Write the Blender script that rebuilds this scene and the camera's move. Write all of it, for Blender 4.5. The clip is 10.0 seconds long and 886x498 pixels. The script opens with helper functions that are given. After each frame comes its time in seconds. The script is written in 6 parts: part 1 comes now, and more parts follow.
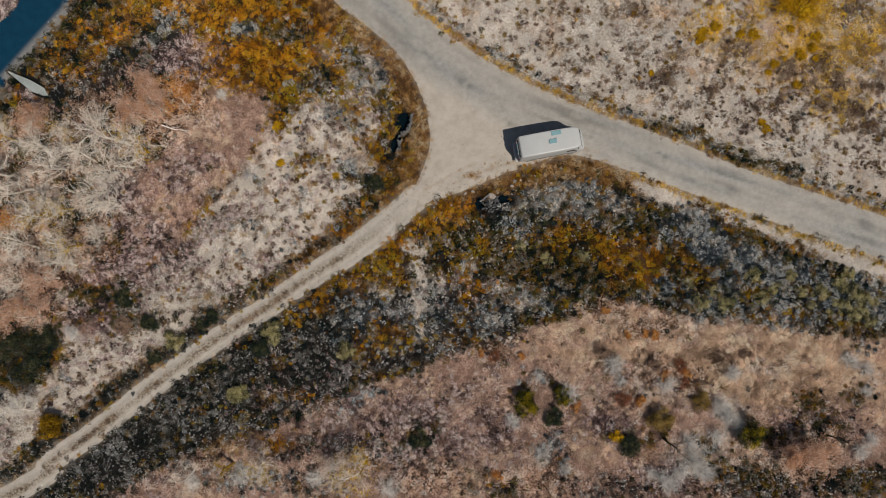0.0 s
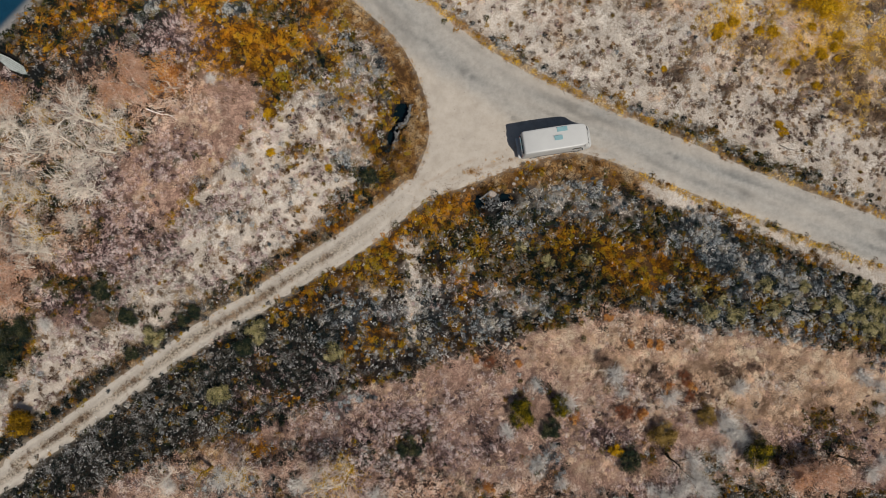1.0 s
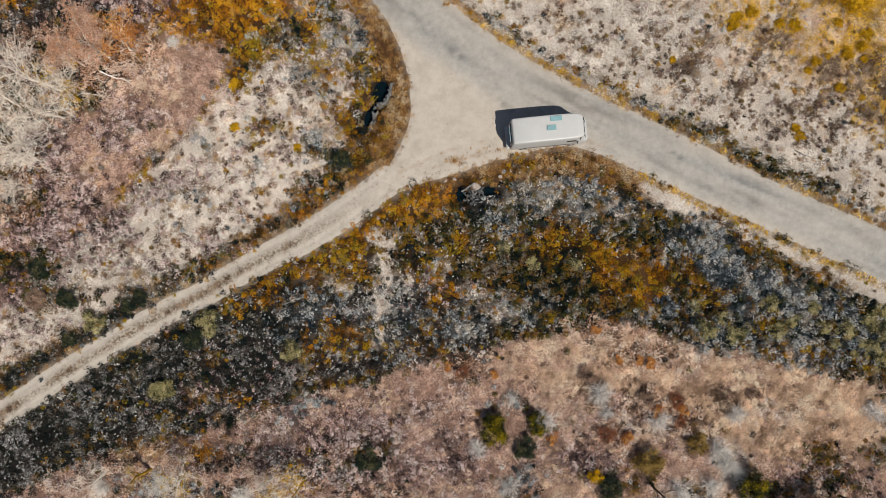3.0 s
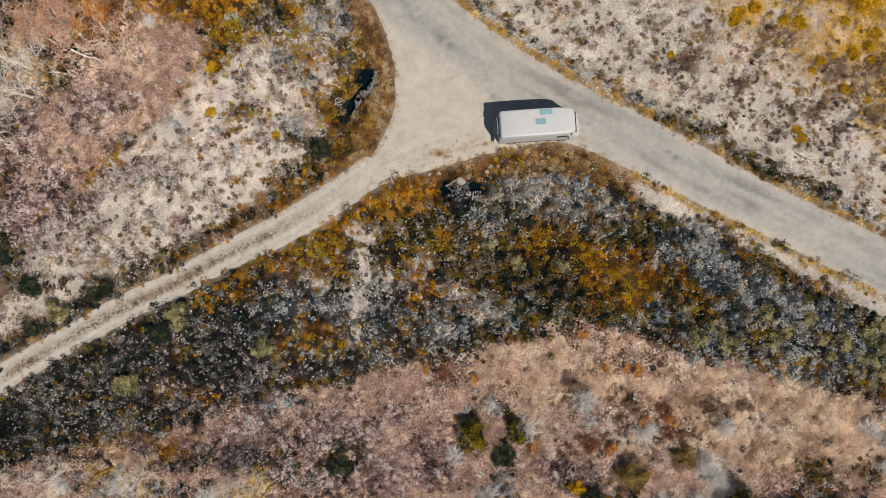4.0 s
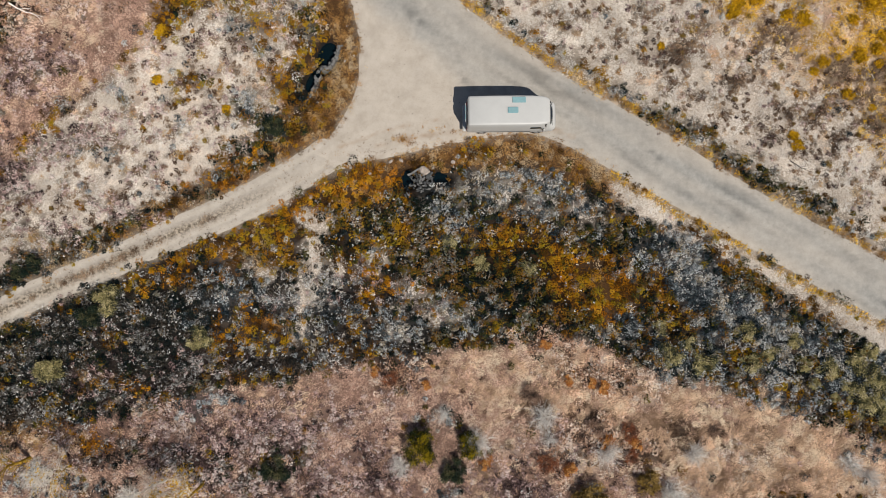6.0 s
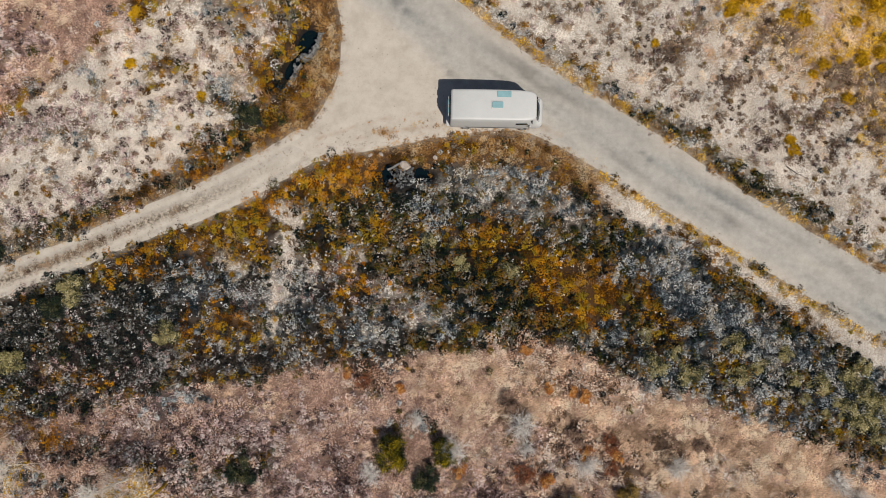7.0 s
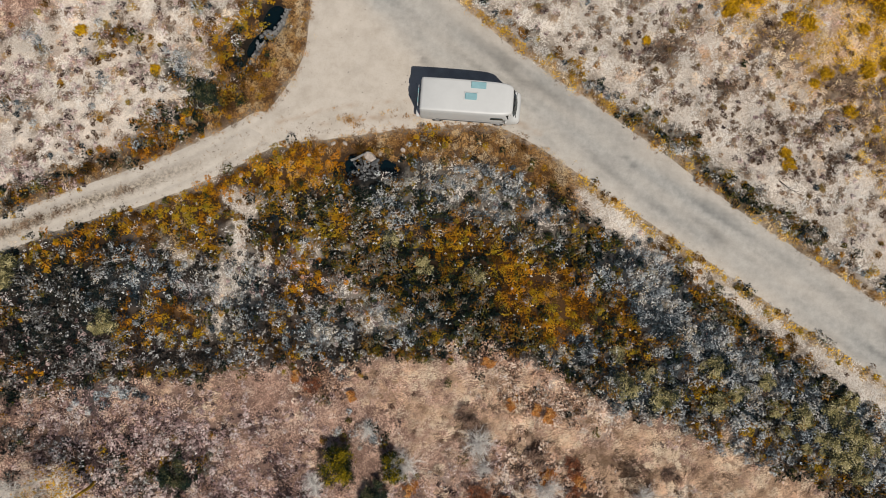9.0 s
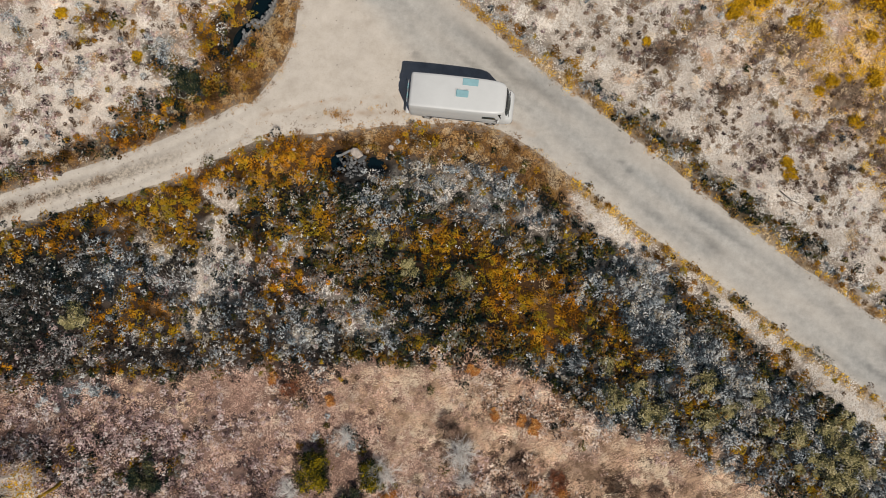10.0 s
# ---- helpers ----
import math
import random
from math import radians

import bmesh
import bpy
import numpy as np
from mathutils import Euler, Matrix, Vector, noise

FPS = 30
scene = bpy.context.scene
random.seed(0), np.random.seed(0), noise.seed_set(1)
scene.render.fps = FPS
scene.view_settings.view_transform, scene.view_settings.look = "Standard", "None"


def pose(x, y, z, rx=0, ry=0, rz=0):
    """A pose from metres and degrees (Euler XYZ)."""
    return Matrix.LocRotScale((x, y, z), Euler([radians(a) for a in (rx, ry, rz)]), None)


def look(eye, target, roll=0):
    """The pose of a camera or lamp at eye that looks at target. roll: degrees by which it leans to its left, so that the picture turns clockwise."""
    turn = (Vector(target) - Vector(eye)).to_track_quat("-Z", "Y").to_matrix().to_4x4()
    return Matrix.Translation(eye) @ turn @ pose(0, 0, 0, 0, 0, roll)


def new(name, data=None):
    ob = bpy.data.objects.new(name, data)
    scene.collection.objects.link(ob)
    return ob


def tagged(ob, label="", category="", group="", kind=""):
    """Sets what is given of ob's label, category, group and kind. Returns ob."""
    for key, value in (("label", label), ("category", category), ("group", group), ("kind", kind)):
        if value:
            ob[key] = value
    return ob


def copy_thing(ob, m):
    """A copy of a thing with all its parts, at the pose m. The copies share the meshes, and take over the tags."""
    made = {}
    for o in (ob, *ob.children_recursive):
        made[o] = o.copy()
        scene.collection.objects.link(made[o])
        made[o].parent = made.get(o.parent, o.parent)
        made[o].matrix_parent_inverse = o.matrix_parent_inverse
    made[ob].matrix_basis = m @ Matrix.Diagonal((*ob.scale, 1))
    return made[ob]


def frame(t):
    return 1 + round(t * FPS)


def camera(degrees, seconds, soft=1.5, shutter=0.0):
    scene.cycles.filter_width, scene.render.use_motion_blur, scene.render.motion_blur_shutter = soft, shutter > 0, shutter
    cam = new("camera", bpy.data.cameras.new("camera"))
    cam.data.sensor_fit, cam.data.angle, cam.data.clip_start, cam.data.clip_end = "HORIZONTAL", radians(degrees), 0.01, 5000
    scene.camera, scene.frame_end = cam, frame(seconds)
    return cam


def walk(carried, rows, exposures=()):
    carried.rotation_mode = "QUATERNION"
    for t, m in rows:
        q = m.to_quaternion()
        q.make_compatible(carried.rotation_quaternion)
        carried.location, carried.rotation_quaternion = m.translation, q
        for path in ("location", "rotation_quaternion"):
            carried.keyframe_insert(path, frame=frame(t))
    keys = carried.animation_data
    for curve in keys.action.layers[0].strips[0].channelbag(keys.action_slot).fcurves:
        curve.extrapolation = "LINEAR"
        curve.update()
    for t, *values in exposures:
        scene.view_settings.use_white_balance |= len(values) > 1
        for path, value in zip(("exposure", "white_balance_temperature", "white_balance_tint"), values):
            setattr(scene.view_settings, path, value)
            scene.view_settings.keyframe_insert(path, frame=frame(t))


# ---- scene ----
cam = camera(76.0, 10.0, soft=0.4)
walk(cam, [
    (0, pose(0.00, 0.00, 52.26, 2.05, -0.14, 0.00)),
    (0.5, pose(0.01, 0.11, 50.91, 1.97, -0.27, 0.81)),
    (1, pose(0.30, 0.24, 49.61, 1.80, -0.24, 1.65)),
    (1.5, pose(0.75, 0.23, 48.36, 1.79, -0.20, 2.44)),
    (2, pose(1.19, 0.20, 47.18, 1.77, -0.25, 3.25)),
    (2.5, pose(1.70, 0.23, 46.08, 1.70, -0.29, 4.05)),
    (4, pose(3.73, 0.32, 43.09, 1.51, -0.34, 6.51)),
    (4.5, pose(4.43, 0.56, 42.18, 1.20, -0.37, 7.34)),
    (5, pose(5.17, 0.73, 41.33, 1.02, -0.37, 8.14)),
    (5.5, pose(5.97, 0.82, 40.50, 0.95, -0.33, 8.97)),
    (7, pose(8.21, 1.16, 38.18, 0.88, -0.22, 11.44)),
    (7.5, pose(8.86, 1.28, 37.47, 0.87, -0.21, 12.29)),
    (8, pose(9.46, 1.47, 36.79, 0.79, -0.22, 13.08)),
    (8.5, pose(9.93, 1.70, 36.14, 0.67, -0.29, 13.89)),
    (9, pose(10.41, 1.90, 35.50, 0.66, -0.31, 14.69)),
    (9.5, pose(10.80, 2.06, 34.88, 0.66, -0.34, 15.53)),
    (10, pose(11.15, 2.27, 34.29, 0.63, -0.34, 16.39)),
], [(0.0, -0.45), (0.5, -0.37), (1.0, -0.27), (2.0, -0.11), (2.5, -0.03), (4.0, 0.0), (10.0, 0.0)])

# ---------------------------------------------------------------- light
SUN_AZ, SUN_EL = radians(-48.0), radians(57.0)   # where the sun stands
world = bpy.data.worlds.new("sky")
scene.world = world
world.use_nodes = True
wn = world.node_tree.nodes
sky = wn.new("ShaderNodeTexSky")
sky.sky_type = "NISHITA"
sky.sun_disc = False
sky.sun_elevation = SUN_EL
sky.sun_rotation = radians(90) - SUN_AZ
world.node_tree.links.new(sky.outputs[0], wn["Background"].inputs[0])
wn["Background"].inputs[1].default_value = 0.051
sun = new("sun", bpy.data.lights.new("sun", "SUN"))
sun.data.energy, sun.data.angle, sun.data.color = 4.6, radians(0.6), (1.0, 0.93, 0.83)
sun_from = Vector((math.cos(SUN_AZ) * math.cos(SUN_EL), math.sin(SUN_AZ) * math.cos(SUN_EL), math.sin(SUN_EL)))
sun.matrix_world = look(sun_from * 200, (0, 0, 0))


# ---------------------------------------------------------------- helpers
def mesh_object(name, verts, faces, mat, parent=None, label=""):
    me = bpy.data.meshes.new(name)
    me.from_pydata([tuple(v) for v in verts], [], [tuple(f) for f in faces])
    me.materials.append(mat)
    me.update()
    ob = new(name, me)
    ob.parent = parent
    return tagged(ob, label)


def part(name, bm, mat, parent=None, label="", smooth=False):
    """One bmesh as one mesh object under a thing or a part."""
    me = bpy.data.meshes.new(name)
    bmesh.ops.recalc_face_normals(bm, faces=bm.faces)
    bm.to_mesh(me)
    bm.free()
    me.materials.append(mat)
    if smooth:
        me.polygons.foreach_set("use_smooth", [True] * len(me.polygons))
    ob = new(name, me)
    ob.parent = parent
    return tagged(ob, label)


def lattice(seed):
    return np.random.RandomState(seed).rand(256, 256)


LATTICES = [lattice(s) for s in range(8)]


def wobble(x, y, size, seed=0):
    """Smooth random field from -1 to 1 with features of that size in metres."""
    g = LATTICES[seed % 8]
    u, v = x / size + 31.7 * seed, y / size + 17.3 * seed
    i, j = np.floor(u).astype(int), np.floor(v).astype(int)
    fu, fv = u - i, v - j
    fu, fv = fu * fu * (3 - 2 * fu), fv * fv * (3 - 2 * fv)
    a, b = g[i % 256, j % 256], g[(i + 1) % 256, j % 256]
    c, d = g[i % 256, (j + 1) % 256], g[(i + 1) % 256, (j + 1) % 256]
    return 2 * ((a * (1 - fu) + b * fu) * (1 - fv) + (c * (1 - fu) + d * fu) * fv) - 1


def rough(x, y, size, seed=0):
    return 0.55 * wobble(x, y, size, seed) + 0.3 * wobble(x, y, size * 0.45, seed + 1) + 0.2 * wobble(x, y, size * 0.2, seed + 2)


def smooth_line(points, n=6):
    """A smooth curve through a few points."""
    p = np.array(points, float)
    p = np.vstack([2 * p[0] - p[1], p, 2 * p[-1] - p[-2]])
    out = []
    for k in range(1, len(p) - 2):
        for s in np.arange(n) / n:
            a, b, c, d = p[k - 1:k + 3]
            out.append(0.5 * (2 * b + (c - a) * s + (2 * a - 5 * b + 4 * c - d) * s ** 2 + (3 * b - a - 3 * c + d) * s ** 3))
    out.append(p[-2])
    return np.array(out)


def to_line(x, y, line):
    """Distance to a line, the side (positive to its left) and the length along it."""
    best = np.full(np.shape(x), 1e9)
    side, along = np.zeros(np.shape(x)), np.zeros(np.shape(x))
    run = 0.0
    for (ax, ay), (bx, by) in zip(line[:-1], line[1:]):
        dx, dy = bx - ax, by - ay
        length = math.hypot(dx, dy) + 1e-9
        s = np.clip(((x - ax) * dx + (y - ay) * dy) / length ** 2, 0, 1)
        ox, oy = x - ax - s * dx, y - ay - s * dy
        d = np.hypot(ox, oy)
        near = d < best
        best = np.where(near, d, best)
        side = np.where(near, np.sign(dx * oy - dy * ox), side)
        along = np.where(near, run + s * length, along)
        run += length
    return best, side, along


def inside(x, y, ring):
    """Signed distance to a closed outline, positive inside."""
    ring = np.array(ring, float)
    d, _, _ = to_line(x, y, np.vstack([ring, ring[:1]]))
    odd = np.zeros(np.shape(x), bool)
    for (ax, ay), (bx, by) in zip(ring, np.roll(ring, -1, 0)):
        cross = ((ay > y) != (by > y)) & (x < (bx - ax) * (y - ay) / (by - ay + 1e-12) + ax)
        odd ^= cross
    return np.where(odd, d, -d)


def step(d, soft):
    s = np.clip(d / soft * 0.5 + 0.5, 0, 1)
    return s * s * (3 - 2 * s)


# ---------------------------------------------------------------- plan of the roads
MAIN_LEFT = smooth_line([(-46.0, 66.0), (-12.8, 29.5), (-10.4, 25.5), (-7.5, 23.1), (-4.6, 20.7), (-2.4, 17.5), (-1.3, 14.3), (-1.1, 11.3), (-2.4, 7.9), (-3.3, 6.5)])
MAIN_RIGHT = smooth_line([(-41.0, 70.0), (-9.6, 31.2), (-3.7, 25.5), (-1.1, 23.2), (2.6, 20.5), (6.2, 18.3), (9.4, 16.7), (13.1, 15.1), (17.3, 13.6), (22.0, 11.8), (27.2, 9.7), (32.4, 7.8), (37.6, 6.1), (41.2, 4.8), (51.1, 1.1), (104.0, -18.0)])
MAIN_SOUTH = smooth_line([(-1.5, 5.7), (0.4, 6.6), (2.8, 7.6), (6.2, 9.0), (9.4, 10.1), (12.0, 10.6), (14.6, 10.1), (18.8, 8.6), (23.0, 7.1), (27.1, 5.7), (32.3, 3.8), (37.5, 2.0), (41.0, 0.8), (48.9, -2.2), (102.0, -22.0)])
MAIN_RING = np.vstack([MAIN_LEFT[::-1], MAIN_RIGHT, MAIN_SOUTH[::-1]])
MAIN_AXIS = smooth_line([(-43.0, 68.0), (-11.8, 30.1), (-6.7, 25.2), (-2.2, 21.2), (3.6, 17.2), (9.4, 14.3), (15.7, 12.0), (21.9, 9.5), (29.8, 6.9), (37.6, 4.1), (50.0, -0.6), (103.0, -20.0)])
TRACK_AXIS = smooth_line([(-2.4, 6.6), (-4.8, 4.4), (-7.9, 2.0), (-12.7, -1.1), (-15.9, -3.4), (-19.7, -5.8), (-23.3, -8.4), (-26.5, -10.8), (-29.7, -13.3), (-32.0, -15.1), (-35.6, -17.6), (-42.9, -22.6), (-110.0, -58.0)])
ASPHALT_AXIS = smooth_line([(30.0, 95.4), (-31.3, 31.4), (-36.6, 25.2), (-38.4, 23.1), (-39.9, 21.4), (-41.6, 19.4), (-44.2, 16.4), (-49.3, 10.5), (-120.0, -62.0)])


# hollows at the two culverts: centre, half sizes, turn, depth
PITS = [
    ((-3.5, 13.7), 0.75, 1.1, -12, 1.2), ((-4.2, 11.9), 0.5, 1.0, -22, 1.0),
    ((3.6, 6.0), 0.55, 0.75, 10, 1.0), ((5.8, 6.5), 0.75, 0.5, -8, 1.0), ((5.3, 5.3), 0.4, 0.3, 20, 0.6),
]


def main_in(x, y):
    return inside(x, y, MAIN_RING) + 0.10 * rough(x, y, 1.1, 2)


def track_in(x, y):
    d, side, along = to_line(x, y, TRACK_AXIS)
    return 1.24 - d - 0.24 * step(along - 11.0, 8.0) + 0.10 * rough(x, y, 1.0, 3)


def asphalt_in(x, y):
    d, side, along = to_line(x, y, ASPHALT_AXIS)
    return 2.05 - d + 0.03 * rough(x, y, 1.5, 4)


def shape_of_ground(x, y):
    """Height of the ground."""
    z = 0.16 * rough(x, y, 6.0, 1) + 0.08 * wobble(x, y, 0.95, 5) + 0.02 * wobble(x, y, 0.5, 6)
    d, side, _ = to_line(x, y, MAIN_RIGHT)
    ditch = np.where(side > 0, d, 9.0)
    z = z - 0.35 * np.exp(-((ditch - 1.1) / 0.4) ** 2)
    for (cx, cy), rx, ry, turn, deep in PITS:
        c, q = math.cos(radians(turn)), math.sin(radians(turn))
        u, w = ((x - cx) * c + (y - cy) * q) / rx, (-(x - cx) * q + (y - cy) * c) / ry
        z = z - deep * step(1 - np.hypot(u, w), 0.5)
    road = np.maximum(np.maximum(inside(x, y, MAIN_RING), 1.3 - to_line(x, y, TRACK_AXIS)[0]), 2.05 - to_line(x, y, ASPHALT_AXIS)[0])
    flat = step(road + 0.5, 0.7)
    return z * (1 - flat) - 0.05 * step(road - 0.35, 0.3)


# ---------------------------------------------------------------- plan of the vegetation
X0, X1, Y0, Y1, CELL = -54.0, 54.0, -34.0, 36.0, 0.2
gx, gy = np.meshgrid(np.arange(X0, X1, CELL), np.arange(Y0, Y1, CELL))
ZONES = ("pale", "ochre", "dark", "grey", "pink", "purple", "bare", "verge", "speckle", "tan", "litter", "clump", "gold", "amber", "pit", "gorse")
weight = {z: np.zeros_like(gx) for z in ZONES}
weight["pale"] += 1.0


def paint(zone, d, soft=0.6, ragged=0.5, size=2.0, seed=0, amount=1.0):
    m = step(d + ragged * rough(gx, gy, size, seed), soft) * amount
    for z in ZONES:
        weight[z] *= 1 - m
    weight[zone] += m


def blob(cx, cy, rx, ry, turn=0.0):
    c, s = math.cos(radians(turn)), math.sin(radians(turn))
    u, v = (gx - cx) * c + (gy - cy) * s, -(gx - cx) * s + (gy - cy) * c
    return (1 - np.hypot(u / rx, v / ry)) * min(rx, ry)


def band(line, wide):
    return wide - to_line(gx, gy, line)[0]


def blobs(zone, rows, **how):
    for n, row in enumerate(rows):
        paint(zone, blob(*row[0], *row[1:]), seed=n, **how)


# north-west block
NW = [(-49.5, 33.3), (-10.4, 26.3), (-7.5, 23.1), (-4.6, 20.7), (-2.4, 17.5), (-1.3, 14.3), (-1.1, 11.3), (-2.4, 7.9), (-4.8, 5.6), (-9.5, 1.9), (-19.8, -5.9), (-30.0, -13.0), (-40.1, -19.1), (-50.1, -24.1)]
paint("ochre", inside(gx, gy, NW), 0.3, 0.2)
paint("pale", inside(gx, gy, [(-15.8, 15.1), (-11.6, 15.6), (-7.4, 12.4), (-6.1, 9.3), (-7.9, 5.3), (-14.6, -0.2), (-22.3, -5.6), (-29.5, -11.0), (-34.5, -14.6), (-43.1, -20.6), (-50.3, -19.6), (-43.4, -11.0), (-34.3, -5.1), (-28.6, -1.7), (-24.0, 2.4), (-19.9, 8.2), (-17.4, 11.4)]), 0.9, 0.9, 2.5, 1)
paint("pink", inside(gx, gy, [(-20.4, 18.5), (-16.4, 16.1), (-15.6, 13.7), (-17.4, 11.1), (-19.7, 8.5), (-24.0, 2.4), (-28.1, -1.7), (-30.7, -0.2), (-30.4, 6.6), (-27.3, 11.4), (-24.2, 15.1)]), 1.2, 0.9, 3.0, 2)
paint("litter", inside(gx, gy, [(-48.9, 15.0), (-35.8, 16.1), (-29.0, 18.2), (-23.2, 17.7), (-22.1, 14.5), (-26.8, 10.8), (-29.6, 7.1), (-29.7, 1.4), (-33.8, -2.8), (-35.3, -5.8), (-42.0, -6.4), (-50.7, -6.4)]), 1.0, 1.0, 2.0, 3)
paint("litter", inside(gx, gy, [(-45.7, -2.2), (-37.5, -1.2), (-34.8, -3.3), (-36.8, -5.3), (-45.6, -6.4)]), 0.8, 0.8, 2.0, 5)
paint("dark", inside(gx, gy, [(-45.6, -6.4), (-38.4, -5.1), (-35.3, -6.4), (-34.7, -8.4), (-37.2, -10.5), (-41.3, -11.5), (-45.4, -12.5)]), 0.8, 0.8, 2.0, 5)
paint("purple", inside(gx, gy, [(-32.8, 0.4), (-28.2, 1.9), (-27.1, -1.2), (-28.1, -4.3), (-30.6, -6.4), (-34.7, -6.4), (-35.8, -3.3)]), 1.0, 1.0, 2.0, 1, 0.9)
blobs("dark", [((-31.4, -3.5), 2.0, 1.0, 10), ((-28.9, -2.8), 1.2, 1.0), ((-28.8, -5.1), 1.2, 1.0), ((-26.6, -4.9), 1.0, 0.7)], soft=0.8, ragged=1.0, size=0.8, amount=0.5)
paint("purple", inside(gx, gy, [(-25.4, 23.1), (-20.1, 20.1), (-20.1, 17.7), (-23.7, 16.7), (-30.6, 17.2), (-35.3, 17.2), (-31.7, 20.9), (-28.6, 23.1)]), 1.0, 1.2, 2.0, 4)
blobs("amber", [((-15.9, 21.7), 5.5, 3.2, -15), ((-19.0, 18.3), 3.0, 1.8), ((-21.8, 24.1), 3.5, 1.6), ((-34.8, 18.5), 2.6, 0.9, 45), ((-30.7, 21.2), 3.2, 1.0, 42), ((-26.0, 24.4), 2.5, 1.0, 40), ((-37.4, 15.3), 1.8, 0.7)], soft=1.4, ragged=1.5, size=1.4, amount=0.85)
blobs("pale", [((-10.8, 12.4), 3.0, 2.0, -30), ((-7.4, 13.2), 1.6, 1.6), ((-11.6, 14.5), 2.0, 1.2), ((-6.9, 16.7), 1.2, 1.6), ((-8.5, 15.4), 1.5, 1.8), ((-9.4, 11.5), 1.4, 1.6), ((-6.2, 16.4), 0.9, 1.1), ((-11.5, 14.4), 1.3, 1.0)], soft=1.2, ragged=1.3, size=1.2, amount=0.75)
blobs("grey", [((-25.9, 22.5), 2.2, 1.0, 40), ((-30.4, 19.8), 1.2, 0.8), ((-7.2, 18.5), 1.2, 1.9, 40), ((-8.5, 9.3), 1.0, 1.0), ((-18.6, 22.3), 1.0, 0.6)], soft=0.8, ragged=0.9, size=1.2)
blobs("dark", [((-11.1, 17.7), 1.6, 1.0, 30), ((-14.3, 22.0), 1.2, 0.8), ((-4.8, 11.3), 0.8, 1.3), ((-6.4, 7.7), 1.5, 1.2), ((-32.8, 23.0), 2.4, 0.6, 42), ((-7.9, 5.6), 2.0, 0.8, 35)], soft=0.8, ragged=0.8, size=1.2)
blobs("ochre", [((-14.5, 14.5), 1.6, 0.9, 60), ((-8.5, 14.5), 1.6, 0.8, -40), ((-12.6, 9.8), 0.8, 0.5), ((-4.8, 14.5), 1.2, 1.8)], soft=0.8, ragged=1.2, size=1.0)
west_bank = to_line(gx, gy, MAIN_LEFT)[0]
paint("verge", 1.9 - west_bank, 0.5, 0.8, 1.5, 6)
track_d, track_side, _ = to_line(gx, gy, TRACK_AXIS)
paint("verge", np.where(track_side < 0, 0.75 - np.abs(track_d - 1.7), -1), 0.5, 0.5, 1.5, 1, 0.9)
paint("dark", np.where(track_side < 0, 0.35 - np.abs(track_d - 2.2), -1), 0.5, 0.8, 1.2, 1, 0.7)

blobs("dark", [((-36.1, 16.4), 2.2, 1.6, -20), ((-34.3, 19.8), 2.0, 0.8, 40), ((-29.8, 19.6), 2.0, 0.8, 20), ((-40.0, 15.0), 1.6, 1.4), ((-26.9, 17.2), 1.4, 0.6), ((-28.0, 22.0), 1.6, 0.7, 40)], soft=0.9, ragged=1.2, size=1.1, amount=0.85)
blobs("speckle", [((-30.3, 18.4), 2.6, 1.2, 15), ((-33.7, 17.2), 1.4, 0.9), ((-27.5, 20.6), 1.8, 0.9, 30), ((-37.9, 15.8), 1.6, 0.8), ((-35.9, 19.3), 1.6, 0.5, 45)], soft=1.0, ragged=1.2, size=1.0, amount=0.7)

blobs("purple", [((-27.7, 3.0), 3.0, 2.6), ((-29.6, 6.6), 1.6, 2.0), ((-23.6, 9.2), 2.0, 2.4), ((-25.0, -0.2), 1.6, 1.0)], soft=1.8, ragged=1.4, size=1.6, amount=0.75)

blobs("pale", [((-10.7, 20.5), 0.9, 0.7), ((-7.4, 18.5), 1.5, 1.1, -40), ((-5.8, 16.7), 0.8, 1.4), ((-10.7, 14.6), 1.5, 1.0, -30), ((-7.8, 13.3), 1.3, 0.9), ((-9.1, 12.1), 1.6, 0.8), ((-6.7, 20.0), 1.0, 0.7)], soft=1.0, ragged=1.2, size=0.8, amount=0.6)
blobs("grey", [((-7.4, 18.4), 0.9, 0.7), ((-5.9, 16.9), 0.6, 1.0), ((-10.4, 14.8), 0.8, 0.6), ((-8.2, 13.2), 0.8, 0.5)], soft=0.8, ragged=1.0, size=0.6, amount=0.45)

# asphalt corner
asphalt_d, asphalt_side, _ = to_line(gx, gy, ASPHALT_AXIS)
paint("dark", np.where(asphalt_side > 0, 4.0 - asphalt_d, -1), 0.8, 0.8, 1.5, 1, 0.85)
paint("purple", np.where(asphalt_side < 0, asphalt_d - 1.0, -1), 0.4, 0.3)

